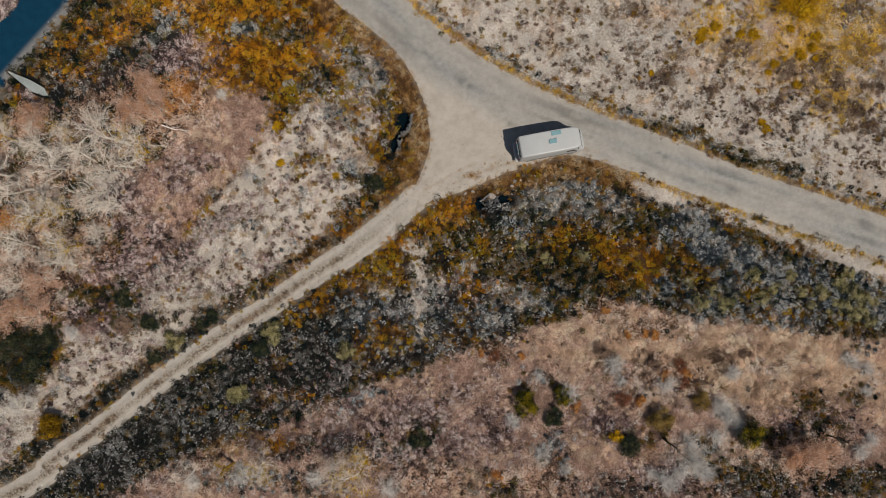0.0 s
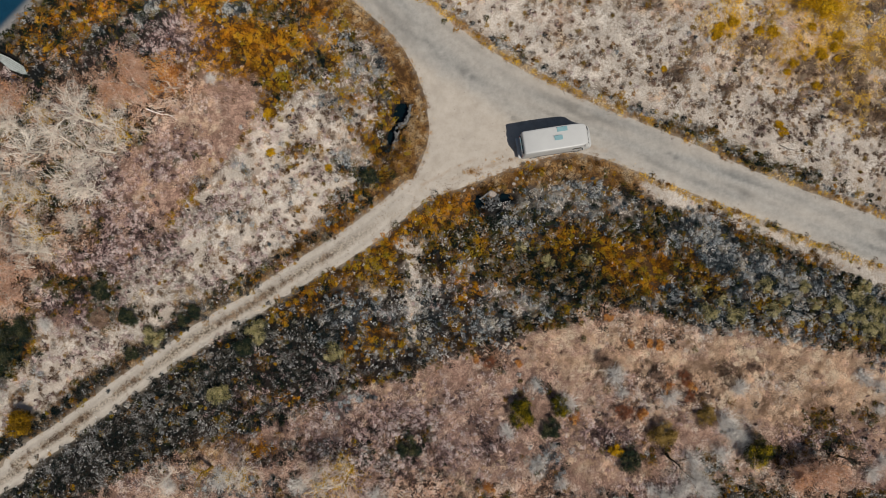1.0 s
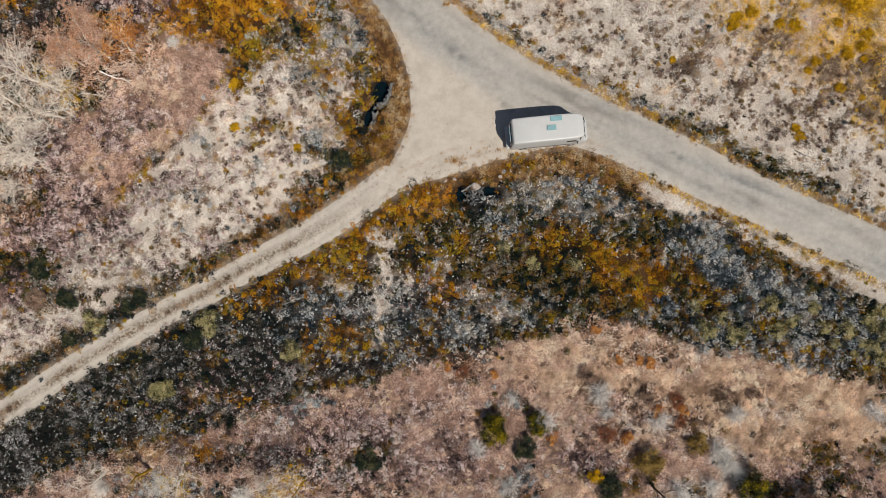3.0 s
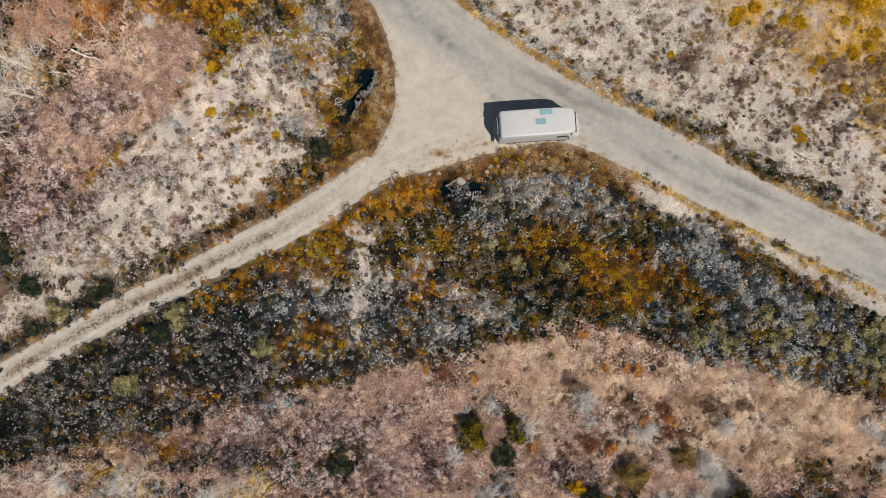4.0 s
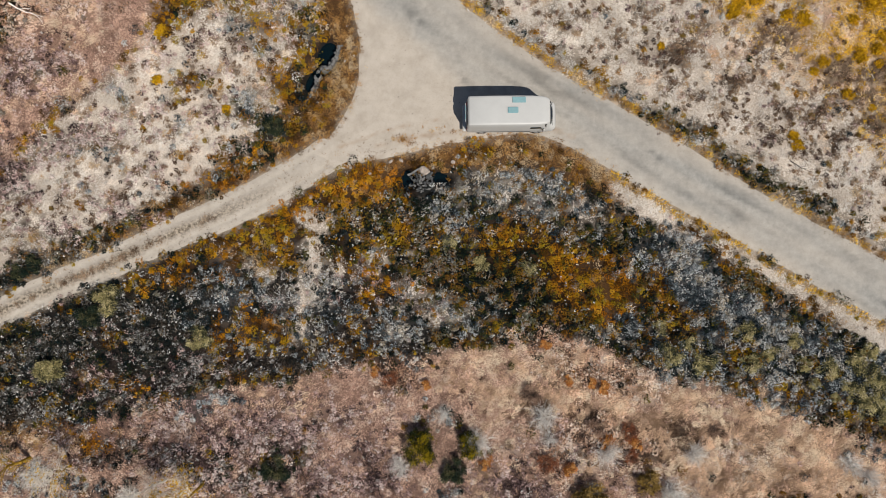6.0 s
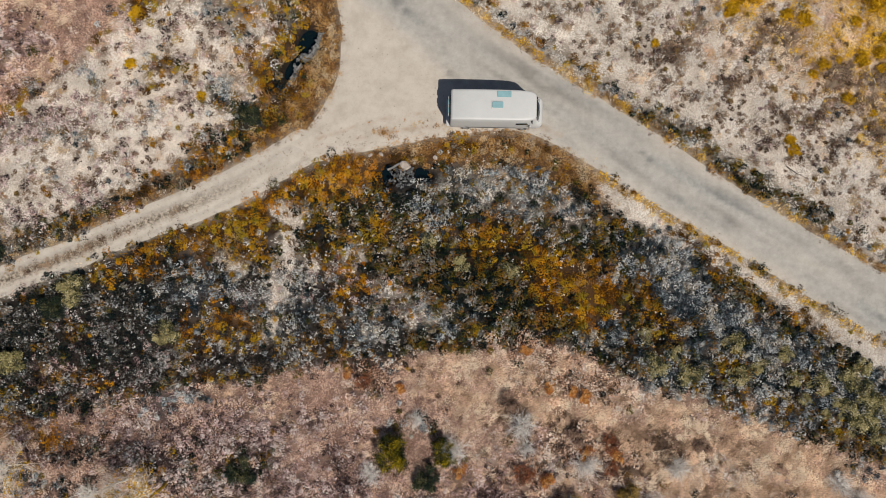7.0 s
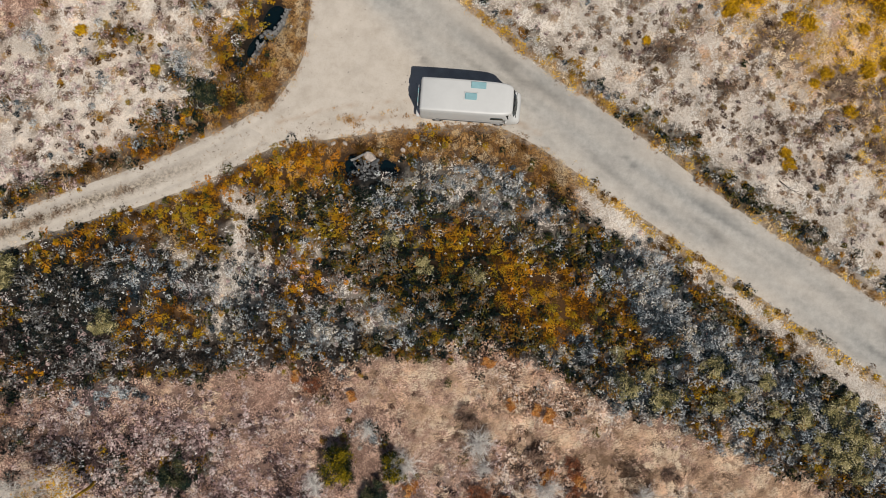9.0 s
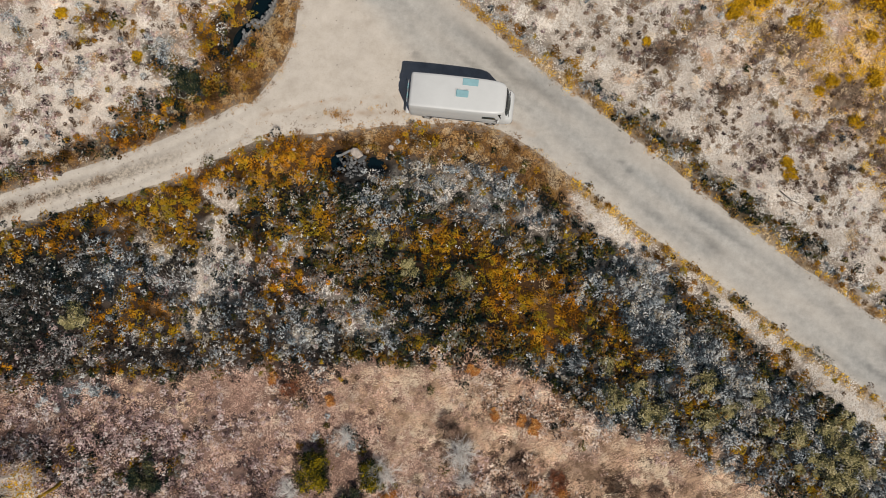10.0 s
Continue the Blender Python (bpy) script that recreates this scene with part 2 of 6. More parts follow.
# north-east field
right_d, right_side, _ = to_line(gx, gy, MAIN_RIGHT)
outer = np.where(right_side > 0, right_d, -right_d)
paint("pale", outer, 0.3, 0.0)
blobs("tan", [((32.7, 21.0), 5.0, 3.4), ((39.5, 19.4), 3.6, 4.0), ((19.5, 24.2), 3.0, 1.5)], soft=2.0, ragged=1.5, size=1.8, amount=0.45)
blobs("gold", [((32.8, 24.7), 3.6, 1.8), ((26.1, 23.1), 2.0, 1.2, 20), ((36.9, 19.4), 3.0, 1.8, 30), ((37.9, 15.1), 2.0, 1.4), ((33.8, 20.7), 2.4, 1.4), ((40.4, 22.1), 2.0, 2.4), ((25.2, 22.4), 1.0, 1.2), ((33.8, 24.2), 2.2, 1.0), ((34.8, 20.4), 1.2, 0.6), ((31.1, 19.1), 1.1, 0.7), ((29.6, 20.9), 0.9, 0.6), ((27.9, 21.6), 0.8, 0.6), ((33.8, 17.1), 0.9, 0.6), ((36.9, 16.1), 1.0, 0.7), ((35.6, 22.1), 1.4, 0.9), ((36.7, 23.3), 1.4, 1.0)], soft=1.2, ragged=2.2, size=0.6, amount=0.8)
blobs("clump", [((32.7, 18.6), 0.8, 0.6), ((35.5, 19.0), 0.9, 0.5), ((34.9, 17.3), 0.6, 0.5), ((37.0, 17.6), 1.0, 0.6), ((35.8, 15.2), 0.7, 0.6), ((38.4, 15.1), 1.2, 0.9), ((40.3, 17.2), 1.0, 0.7), ((37.3, 13.6), 0.7, 0.6), ((40.2, 13.2), 1.1, 0.8), ((27.1, 20.6), 0.45, 0.4), ((28.5, 20.5), 0.35, 0.6), ((38.6, 24.2), 0.9, 0.6), ((17.9, 24.4), 0.8, 0.5), ((21.0, 17.8), 0.5, 0.9), ((32.0, 14.8), 0.8, 0.35, -50)], soft=0.7, ragged=1.3, size=0.8, amount=0.85)
along_right = to_line(gx, gy, MAIN_RIGHT)[2]
paint("dark", np.where(outer > 0, 0.22 - np.abs(outer - 1.5), -1), 0.4, 0.8, 1.6, 2, 0.2)
paint("grey", np.where(outer > 0, 0.34 - np.abs(outer - 1.0), -1), 0.4, 0.5, 1.6, 3, 0.5)
paint("ochre", np.where(outer > 0, 0.30 - np.abs(outer - 0.36), -1), 0.3, 0.2, 1.4, 4, 1.0)
paint("verge", np.where(outer > -0.1, 2.6 - outer, -1) - 0.16 * np.maximum(along_right - 12, 0), 0.8, 0.8, 2.0, 5, 0.85)

# shrub land south of the road, and the slope below it
SHRUB = [(-4.2, 3.2), (-1.5, 5.7), (2.8, 7.6), (6.2, 9.0), (12.0, 10.6), (18.8, 8.6), (27.1, 5.7), (41.0, 0.8), (51.0, -2.8), (50.7, -11.5), (40.8, -6.4), (33.7, -5.7), (26.9, -4.7), (21.7, -4.2), (17.1, -2.9), (11.3, -4.4), (6.1, -5.9), (2.0, -7.0), (-1.6, -8.7), (-6.8, -10.7), (-11.4, -12.5), (-15.0, -14.1), (-19.6, -15.7), (-23.7, -16.9), (-29.8, -20.1), (-34.8, -24.7), (-44.9, -26.7), (-47.0, -24.6), (-36.0, -18.6), (-27.9, -12.8), (-19.7, -7.1), (-11.5, -1.5)]
SLOPE = [(50.7, -11.0), (40.8, -6.2), (33.7, -5.5), (26.9, -4.5), (21.7, -4.0), (17.1, -2.7), (11.3, -4.2), (6.1, -5.7), (2.0, -6.8), (-1.6, -8.5), (-6.8, -10.5), (-11.4, -12.3), (-15.0, -13.9), (-19.6, -15.5), (-23.7, -16.6), (-29.8, -19.9), (-34.8, -24.5), (-42.9, -26.7), (-42.7, -34.1), (51.9, -34.3)]
paint("pink", inside(gx, gy, SLOPE), 0.4, 0.3)
paint("tan", inside(gx, gy, [(6.1, -5.9), (11.9, -4.3), (17.1, -3.0), (21.7, -4.3), (26.9, -4.8), (33.7, -5.9), (47.6, -8.5), (47.4, -14.6), (37.1, -12.8), (29.4, -11.8), (19.1, -9.7), (11.3, -8.4), (7.2, -7.4)]), 1.5, 1.5, 2.5, 2, 0.85)
blobs("purple", [((-2.1, -13.6), 6.5, 2.6, 12), ((-9.4, -13.8), 2.0, 0.9, 20), ((-4.2, -16.6), 5.0, 2.2), ((15.4, -14.1), 3.0, 2.0), ((5.1, -15.1), 3.5, 2.0), ((-16.0, -16.9), 2.4, 0.9, 20), ((34.5, -13.8), 3.0, 1.4), ((31.8, -20.2), 4.5, 1.6), ((20.5, -19.2), 3.0, 1.6)], soft=1.6, ragged=1.6, size=1.8, amount=0.75)
blobs("pale", [((26.3, -13.3), 2.4, 1.4, 60), ((23.6, -16.9), 2.6, 1.6), ((30.3, -18.2), 2.4, 1.2), ((17.5, -11.0), 1.6, 0.6), ((31.0, -9.0), 2.4, 0.8), ((38.8, -10.5), 2.0, 1.0)], soft=1.2, ragged=1.4, size=1.0, amount=0.6)
blobs("grey", [((26.3, -12.6), 0.8, 0.6, 60), ((8.7, -10.5), 0.9, 0.8), ((24.7, -16.1), 0.9, 0.6), ((10.2, -16.6), 1.4, 1.6), ((-8.3, -11.8), 2.2, 0.9, 15), ((38.3, -7.4), 1.0, 0.8), ((-17.5, -19.1), 3.0, 1.2)], soft=1.0, ragged=1.2, size=1.0, amount=0.65)
blobs("speckle", [((38.5, -19.6), 4.0, 1.7), ((28.2, -20.1), 4.2, 1.5), ((15.9, -20.0), 2.6, 1.2), ((-11.4, -19.6), 2.2, 1.0), ((-6.2, -16.1), 2.0, 0.6), ((-13.4, -16.1), 2.2, 0.8)], soft=1.0, ragged=1.4, size=1.0, amount=0.6)
blobs("dark", [((26.7, -18.2), 1.8, 0.8), ((34.5, -15.1), 1.8, 0.8), ((-2.1, -15.3), 1.0, 0.7), ((19.0, -15.1), 1.0, 0.8), ((4.5, -19.7), 1.6, 0.6)], soft=1.0, ragged=1.2, size=1.0, amount=0.8)
blobs("litter", [((33.4, -16.6), 3.2, 1.8), ((-22.7, -17.6), 2.4, 1.2), ((19.7, -5.1), 3.0, 1.0), ((-1.1, -19.2), 2.6, 1.4), ((9.2, -19.2), 3.0, 1.4)], soft=1.0, ragged=1.4, size=1.2, amount=0.7)

paint("dark", inside(gx, gy, SHRUB), 0.4, 0.4, 1.2)
paint("speckle", inside(gx, gy, [(-4.2, -1.2), (1.0, 0.4), (6.2, -2.2), (7.2, -5.9), (-1.6, -8.4), (-11.4, -12.3), (-19.6, -15.6), (-23.7, -16.9), (-32.3, -21.6), (-43.0, -24.7), (-36.0, -18.9), (-27.9, -13.3), (-19.7, -7.7), (-11.5, -2.8), (-7.4, -1.2)]), 1.2, 1.2, 2.0, 1)
blobs("ochre", [((17.4, 0.6), 3.3, 2.0, -10), ((-3.2, 0.4), 2.6, 1.0, 40), ((1.0, 4.8), 2.6, 1.2, 25), ((-7.3, -2.2), 2.2, 1.2, 30), ((12.4, 3.2), 2.4, 1.0), ((1.0, 0.4), 1.4, 0.8), ((-5.3, -6.4), 1.6, 0.8), ((21.3, -1.7), 2.4, 1.0, -30), ((14.6, 7.7), 2.2, 1.0), ((36.3, -4.3), 2.0, 0.9), ((4.1, 2.4), 1.0, 0.9), ((23.9, 3.0), 1.2, 0.7)], soft=1.2, ragged=1.5, size=1.2, amount=0.9)
blobs("amber", [((17.5, 0.5), 3.2, 1.7, -10), ((13.0, 3.0), 1.4, 0.6)], soft=1.0, ragged=1.3, size=1.1, amount=0.85)
blobs("grey", [((12.0, 6.6), 4.6, 1.7, -3), ((15.6, 5.3), 2.6, 1.3), ((24.5, 3.0), 3.4, 1.6, -25), ((30.7, 0.9), 3.6, 1.9, -22), ((36.9, -1.2), 4.0, 1.5, -18), ((4.3, -4.8), 1.5, 1.1), ((-1.6, -4.3), 1.4, 1.6), ((31.4, -4.6), 2.2, 0.7), ((25.4, -2.8), 2.0, 0.9), ((7.7, 2.4), 1.6, 0.9), ((6.2, 5.3), 1.4, 0.8), ((-8.4, -4.3), 2.2, 1.2), ((9.3, -2.8), 2.0, 0.8), ((-18.1, -11.0), 1.6, 1.0)], soft=1.0, ragged=1.3, size=1.1, amount=0.85)
blobs("pale", [((11.4, 6.6), 3.6, 1.2), ((16.1, 5.6), 1.8, 0.8), ((31.2, 0.4), 2.4, 1.0, -25), ((24.5, 3.2), 2.0, 0.8, -25)], soft=1.0, ragged=1.3, size=0.8, amount=0.4)
blobs("dark", [((9.3, 0.4), 4.2, 2.2, 5), ((5.1, 1.4), 2.4, 2.2), ((-9.9, -3.3), 2.6, 1.2, 30), ((28.6, 3.0), 1.8, 0.5, -25), ((19.3, 5.6), 1.8, 0.7, -40), ((27.0, -0.2), 1.6, 0.8), ((34.8, -2.8), 2.0, 0.8), ((38.9, -4.3), 2.0, 1.0), ((-19.2, -8.9), 1.6, 1.0), ((-23.3, -12.5), 1.2, 0.8), ((-14.6, -5.9), 1.4, 0.7)], soft=0.9, ragged=1.0, size=1.0, amount=0.85)
STREAK = smooth_line([(-2.35, 2.6), (-2.1, 1.1), (-2.0, -0.2), (-2.0, -1.9), (-2.1, -3.2), (-1.8, -6.0)])
paint("pale", band(STREAK, 0.26), 0.4, 0.45, 0.5, 2, 0.8)
blobs("grey", [((-1.9, -3.0), 1.0, 0.7), ((0.1, -2.5), 1.2, 0.7), ((4.0, -5.6), 1.3, 0.8), ((-5.3, -3.8), 1.2, 0.7), ((-6.3, -6.4), 0.8, 0.6), ((-9.2, -6.0), 1.0, 0.7)], soft=0.8, ragged=1.1, size=0.6, amount=0.75)
blobs("ochre", [((-4.4, -6.1), 1.2, 0.6), ((1.5, -6.5), 2.2, 0.5), ((-8.9, -7.9), 0.9, 0.5), ((1.8, -4.5), 0.8, 0.6), ((2.5, -2.1), 1.0, 1.4), ((1.0, -0.6), 1.2, 1.0)], soft=0.8, ragged=1.0, size=0.7, amount=0.8)
south_d, south_side, south_along = to_line(gx, gy, MAIN_SOUTH)
below = np.where(south_side < 0, south_d, -south_d)
paint("verge", 1.4 - np.abs(below - 0.8) - 0.14 * np.maximum(south_along - 18, 0), 0.8, 0.7, 1.4, 3, 0.9)
paint("pale", np.where(below > 0, 0.95 - np.abs(below - 0.85), -1) - 0.5 * np.maximum(22 - south_along, 0), 0.5, 0.4, 1.5, 4)
paint("ochre", np.where(below > 0, 0.22 - np.abs(below - 0.30), -1) - 0.5 * np.maximum(20 - south_along, 0), 0.2, 0.15, 1.0, 5, 1.0)
paint("ochre", np.where(track_side > 0, 1.0 - np.abs(track_d - 2.1), -1) - 0.25 * np.maximum(to_line(gx, gy, TRACK_AXIS)[2] - 9, 0), 0.8, 0.8, 1.3, 2, 0.85)



def mottle(old, fresh, size, above, amount, seed):
    """Patches of one growth inside another."""
    m = weight[old] * step(rough(gx, gy, size, seed) - above, 0.15) * amount
    weight[old] -= m
    weight[fresh] += m


for row in (
    ("pale", "tan", 2.6, 0.34, 0.3, 0), ("pale", "clump", 0.48, 0.345, 0.85, 1), ("pale", "clump", 1.5, 0.30, 0.22, 9), ("pale", "grey", 1.3, 0.5, 0.4, 6), ("pale", "pink", 1.0, 0.46, 0.15, 5), ("pale", "verge", 0.8, 0.42, 0.6, 3),
    ("ochre", "dark", 1.4, 0.36, 0.85, 1), ("ochre", "grey", 0.9, 0.48, 0.85, 2), ("ochre", "verge", 1.8, 0.3, 0.7, 3), ("ochre", "pale", 0.5, 0.5, 0.5, 7),
    ("dark", "ochre", 1.4, 0.38, 0.85, 3), ("dark", "grey", 1.1, 0.38, 0.85, 4), ("dark", "pale", 0.6, 0.55, 0.8, 6),
    ("grey", "dark", 1.1, 0.25, 0.9, 1), ("grey", "pale", 0.7, 0.44, 0.7, 2), ("grey", "ochre", 1.1, 0.52, 0.8, 3),
    ("speckle", "grey", 1.1, 0.54, 0.7, 2), ("speckle", "ochre", 1.1, 0.46, 0.8, 3), ("speckle", "dark", 1.6, 0.2, 0.7, 4),
    ("pink", "purple", 1.5, 0.28, 0.5, 1), ("pink", "tan", 2.2, 0.25, 0.5, 2), ("pink", "litter", 1.1, 0.5, 0.45, 3),
    ("purple", "pink", 1.5, 0.15, 0.7, 2), ("purple", "dark", 0.9, 0.48, 0.7, 4),
    ("tan", "pink", 1.2, 0.22, 0.6, 2), ("tan", "clump", 0.7, 0.48, 0.6, 3),
    ("litter", "dark", 0.9, 0.30, 0.85, 1), ("litter", "pale", 1.2, 0.22, 0.7, 2),
    ("amber", "dark", 1.3, 0.42, 0.8, 1), ("amber", "verge", 1.0, 0.35, 0.7, 4),
    ("verge", "ochre", 1.1, 0.34, 0.7, 2), ("verge", "clump", 0.9, 0.55, 0.6, 3),
):
    mottle(*row)
lilac = weight["pale"] * step(rough(gx, gy, 0.7, 8) - 0.12, 0.2) * np.where(gx < -2, 0.42, 0.12)   # withered herbs in the pale grass
weight["pale"] -= lilac
weight["purple"] += lilac

# thin lines of growth along the road edges
paint("gorse", inside(gx, gy, [(-9.9, -2.2), (-6.3, -5.9), (-10.4, -11.0), (-19.6, -14.8), (-24.7, -16.6), (-32.3, -21.1), (-43.0, -24.7), (-36.0, -18.5), (-27.9, -12.9), (-19.7, -7.4)]), 1.2, 1.2, 1.2, 2, 0.62)
blobs("purple", [((-17.0, -11.4), 3.2, 1.6), ((-12.7, -12.1), 3.4, 1.0, 8), ((-14.9, -8.7), 1.4, 1.2), ((-8.6, -9.3), 2.2, 0.8)], soft=1.4, ragged=1.4, size=0.8, amount=0.35)
blobs("gorse", [((-15.9, -6.3), 1.4, 1.7), ((-18.7, -10.8), 1.2, 1.9), ((-12.0, -8.7), 1.0, 0.8), ((-11.2, -3.7), 1.0, 0.7), ((-17.8, -8.1), 0.9, 0.9)], soft=1.0, ragged=1.3, size=0.8, amount=0.9)
blobs("speckle", [((-22.3, -11.0), 1.2, 0.8), ((-17.6, -11.5), 1.2, 0.7), ((-27.3, -16.1), 1.4, 0.7), ((-15.6, -8.4), 1.0, 0.8), ((-19.6, -14.1), 1.4, 0.5)], soft=1.0, ragged=1.2, size=0.7, amount=0.3)
blobs("ochre", [((-14.6, -8.4), 0.7, 0.5), ((-14.0, -11.5), 1.2, 0.4, 20), ((-18.6, -13.5), 0.8, 0.4)], soft=0.8, ragged=1.0, size=0.6, amount=0.6)
paint("ochre", np.where(track_side > 0, 1.1 - np.abs(track_d - 2.0), -1) - 0.22 * np.maximum(to_line(gx, gy, TRACK_AXIS)[2] - 13, 0), 0.8, 0.9, 1.0, 3, 0.5)
track_far = step(to_line(gx, gy, TRACK_AXIS)[2] - 17.0, 8.0)
paint("gorse", np.where(track_side < 0, 0.6 - np.abs(track_d - 1.75), -1), 0.5, 0.8, 1.2, 1, 0.8 * track_far)
blobs("amber", [((-36.2, 19.8), 0.7, 2.8, -45), ((-34.9, 21.4), 0.6, 2.0, -45)], soft=1.0, ragged=1.2, size=0.8, amount=0.6)
paint("verge", 1.15 - west_bank, 0.6, 0.5, 1.0, 2, 0.8)
strip = np.where(outer > -0.1, 1.0, 0.0) * step(along_right - 9.0, 5.0)
paint("pale", 2.2 - np.abs(outer), 0.5, 0.4, 1.2, 3, 0.88 * strip)
paint("grey", np.where(outer > 0, 0.20 - np.abs(outer - 0.98), -1), 0.3, 0.3, 1.0, 3, 0.5)
paint("dark", np.where(outer > 0, 0.17 - np.abs(outer - 1.35), -1), 0.3, 0.6, 1.0, 5, 0.28)
paint("ochre", np.where(outer > 0, 0.28 - np.abs(outer - 1.45), -1), 0.3, 0.6, 0.9, 2, 0.35)
paint("verge", np.where(outer > -0.1, 0.36 - np.abs(outer - 0.25), -1), 0.2, 0.2, 1.2, 4, 0.9)
paint("gold", np.where(outer > 0, 0.20 - np.abs(outer - 0.32), -1), 0.2, 0.22, 1.0, 4, 0.75 * strip)
paint("pale", np.where(below > 0, 0.6 - np.abs(below - 0.95), -1) - 0.5 * np.maximum(22 - south_along, 0), 0.4, 0.35, 1.2, 4, 0.85)
paint("gold", np.where(below > 0, 0.18 - np.abs(below - 0.30), -1) - 0.5 * np.maximum(20 - south_along, 0), 0.2, 0.12, 1.0, 5, 0.95)
blobs("ochre", [((11.6, 3.1), 2.0, 1.0, 10), ((9.9, 2.0), 1.0, 0.7), ((14.8, 1.2), 1.6, 0.8, -15), ((17.4, 0.1), 2.2, 0.9, -10)], soft=1.0, ragged=1.2, size=0.9, amount=0.75)
blobs("clump", [((14.9, -8.0), 0.9, 1.1), ((19.0, -8.5), 0.9, 0.8), ((20.4, -9.7), 0.9, 0.6), ((25.7, -8.3), 1.0, 0.8), ((22.8, -10.2), 0.9, 0.5), ((15.8, -9.2), 0.6, 0.5), ((4.9, -8.1), 0.6, 0.5), ((16.6, -5.8), 0.5, 0.5)], soft=0.8, ragged=1.0, size=0.6, amount=0.75)
blobs("litter", [((5.0, -7.6), 1.1, 0.9), ((17.5, -11.2), 0.9, 1.2), ((19.6, -9.0), 1.2, 1.0), ((15.4, -3.3), 2.2, 0.6), ((22.6, -9.9), 1.4, 0.8), ((18.2, -5.6), 0.8, 0.6)], soft=0.9, ragged=1.2, size=0.7, amount=0.7)
blobs("grey", [((25.8, 2.0), 2.0, 1.3, -30), ((28.7, -0.2), 1.8, 1.2, -30), ((23.6, 4.7), 1.4, 0.9, -30), ((26.3, -1.5), 1.4, 0.7)], soft=1.0, ragged=1.3, size=0.8, amount=0.8)
blobs("verge", [((15.0, 9.6), 1.6, 0.7, -25), ((12.8, 9.8), 1.6, 0.5, -8), ((17.1, 8.9), 1.2, 0.5, -35)], soft=0.7, ragged=0.9, size=0.7, amount=0.8)
blobs("grey", [((21.6, 4.0), 1.2, 0.8, -30), ((22.9, 2.9), 1.6, 1.0, -35), ((25.2, 2.5), 1.6, 1.0, -30), ((24.6, 1.0), 1.4, 0.9, -30), ((27.2, 0.5), 1.7, 1.1, -35), ((29.3, 0.4), 1.6, 0.9, -30), ((30.6, -0.9), 1.4, 1.0, -40), ((31.4, -2.5), 1.2, 1.2, -60), ((32.1, -4.2), 0.9, 1.2), ((23.2, -3.1), 1.2, 0.6), ((26.0, -3.9), 1.4, 0.5), ((20.5, -1.7), 1.0, 0.6), ((34.5, -0.6), 1.6, 0.8, -25), ((37.0, -1.2), 1.6, 0.8, -20), ((37.6, -3.4), 1.9, 0.9, -15), ((34.8, -3.6), 1.2, 0.7), ((40.2, -3.6), 1.4, 1.2)], soft=0.8, ragged=1.2, size=0.7, amount=0.8)
blobs("dark", [((28.8, 3.0), 1.3, 0.45, -35), ((31.2, 1.9), 0.9, 0.4, -30), ((26.6, 2.6), 0.5, 0.4), ((25.8, 0.2), 0.6, 0.5), ((28.6, -0.6), 0.7, 0.4), ((33.2, 0.6), 1.0, 0.4, -30)], soft=0.6, ragged=0.8, size=0.5, amount=0.85)
blobs("ochre", [((24.8, 5.4), 1.2, 0.5, -30), ((26.6, 4.2), 0.8, 0.4, -30), ((22.4, 1.4), 0.8, 1.4, 30), ((24.2, -0.4), 0.8, 1.0, 30), ((32.2, 2.2), 0.7, 0.4), ((34.2, 1.5), 1.0, 0.5, -30), ((28.2, -2.2), 1.0, 0.7), ((28.8, -4.4), 1.2, 0.6), ((32.9, -4.2), 0.9, 0.6)], soft=0.7, ragged=0.9, size=0.6, amount=0.8)
blobs("purple", [((-17.2, 0.6), 0.9, 0.6), ((-19.9, -1.7), 0.9, 0.6), ((-19.3, 5.1), 1.2, 0.7, 20), ((-13.2, -0.4), 0.8, 0.6), ((-21.4, 3.8), 0.9, 0.7), ((-30.8, -3.6), 1.2, 0.8), ((-29.8, -7.4), 0.8, 0.6), ((-23.7, 1.1), 0.9, 0.6), ((-16.8, 5.5), 0.5, 0.4)], soft=0.9, ragged=1.1, size=0.6, amount=0.6)
blobs("tan", [((35.7, -8.7), 3.4, 2.4), ((32.1, -6.3), 3.0, 1.4), ((29.8, -11.6), 2.4, 1.2)], soft=1.6, ragged=1.6, size=1.2, amount=0.6)
blobs("dark", [((10.7, -1.1), 2.2, 0.9, -10), ((7.7, 0.6), 1.6, 0.8), ((13.2, 0.2), 1.0, 0.6)], soft=1.0, ragged=1.3, size=0.8, amount=0.75)
blobs("verge", [((-19.9, -16.1), 1.2, 0.6), ((-16.3, -15.9), 1.4, 0.5), ((-15.4, -11.4), 0.7, 0.4)], soft=0.8, ragged=1.0, size=0.6, amount=0.7)
blobs("amber", [((-17.6, -15.1), 0.6, 0.35), ((-14.7, -16.1), 0.6, 0.4), ((-12.2, -11.7), 0.5, 0.3)], soft=0.6, ragged=0.8, size=0.5, amount=0.7)
# leafless near-black ground paints the shade down in the culvert openings
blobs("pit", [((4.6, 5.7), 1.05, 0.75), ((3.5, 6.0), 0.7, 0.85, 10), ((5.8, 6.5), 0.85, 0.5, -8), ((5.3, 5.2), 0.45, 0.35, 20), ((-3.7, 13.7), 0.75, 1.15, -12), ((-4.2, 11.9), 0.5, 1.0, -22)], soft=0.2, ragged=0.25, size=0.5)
paint("dark", np.where(asphalt_side > 0, 0.7 - np.abs(asphalt_d - 2.9), -1), 0.6, 0.8, 0.8, 2, 0.75)
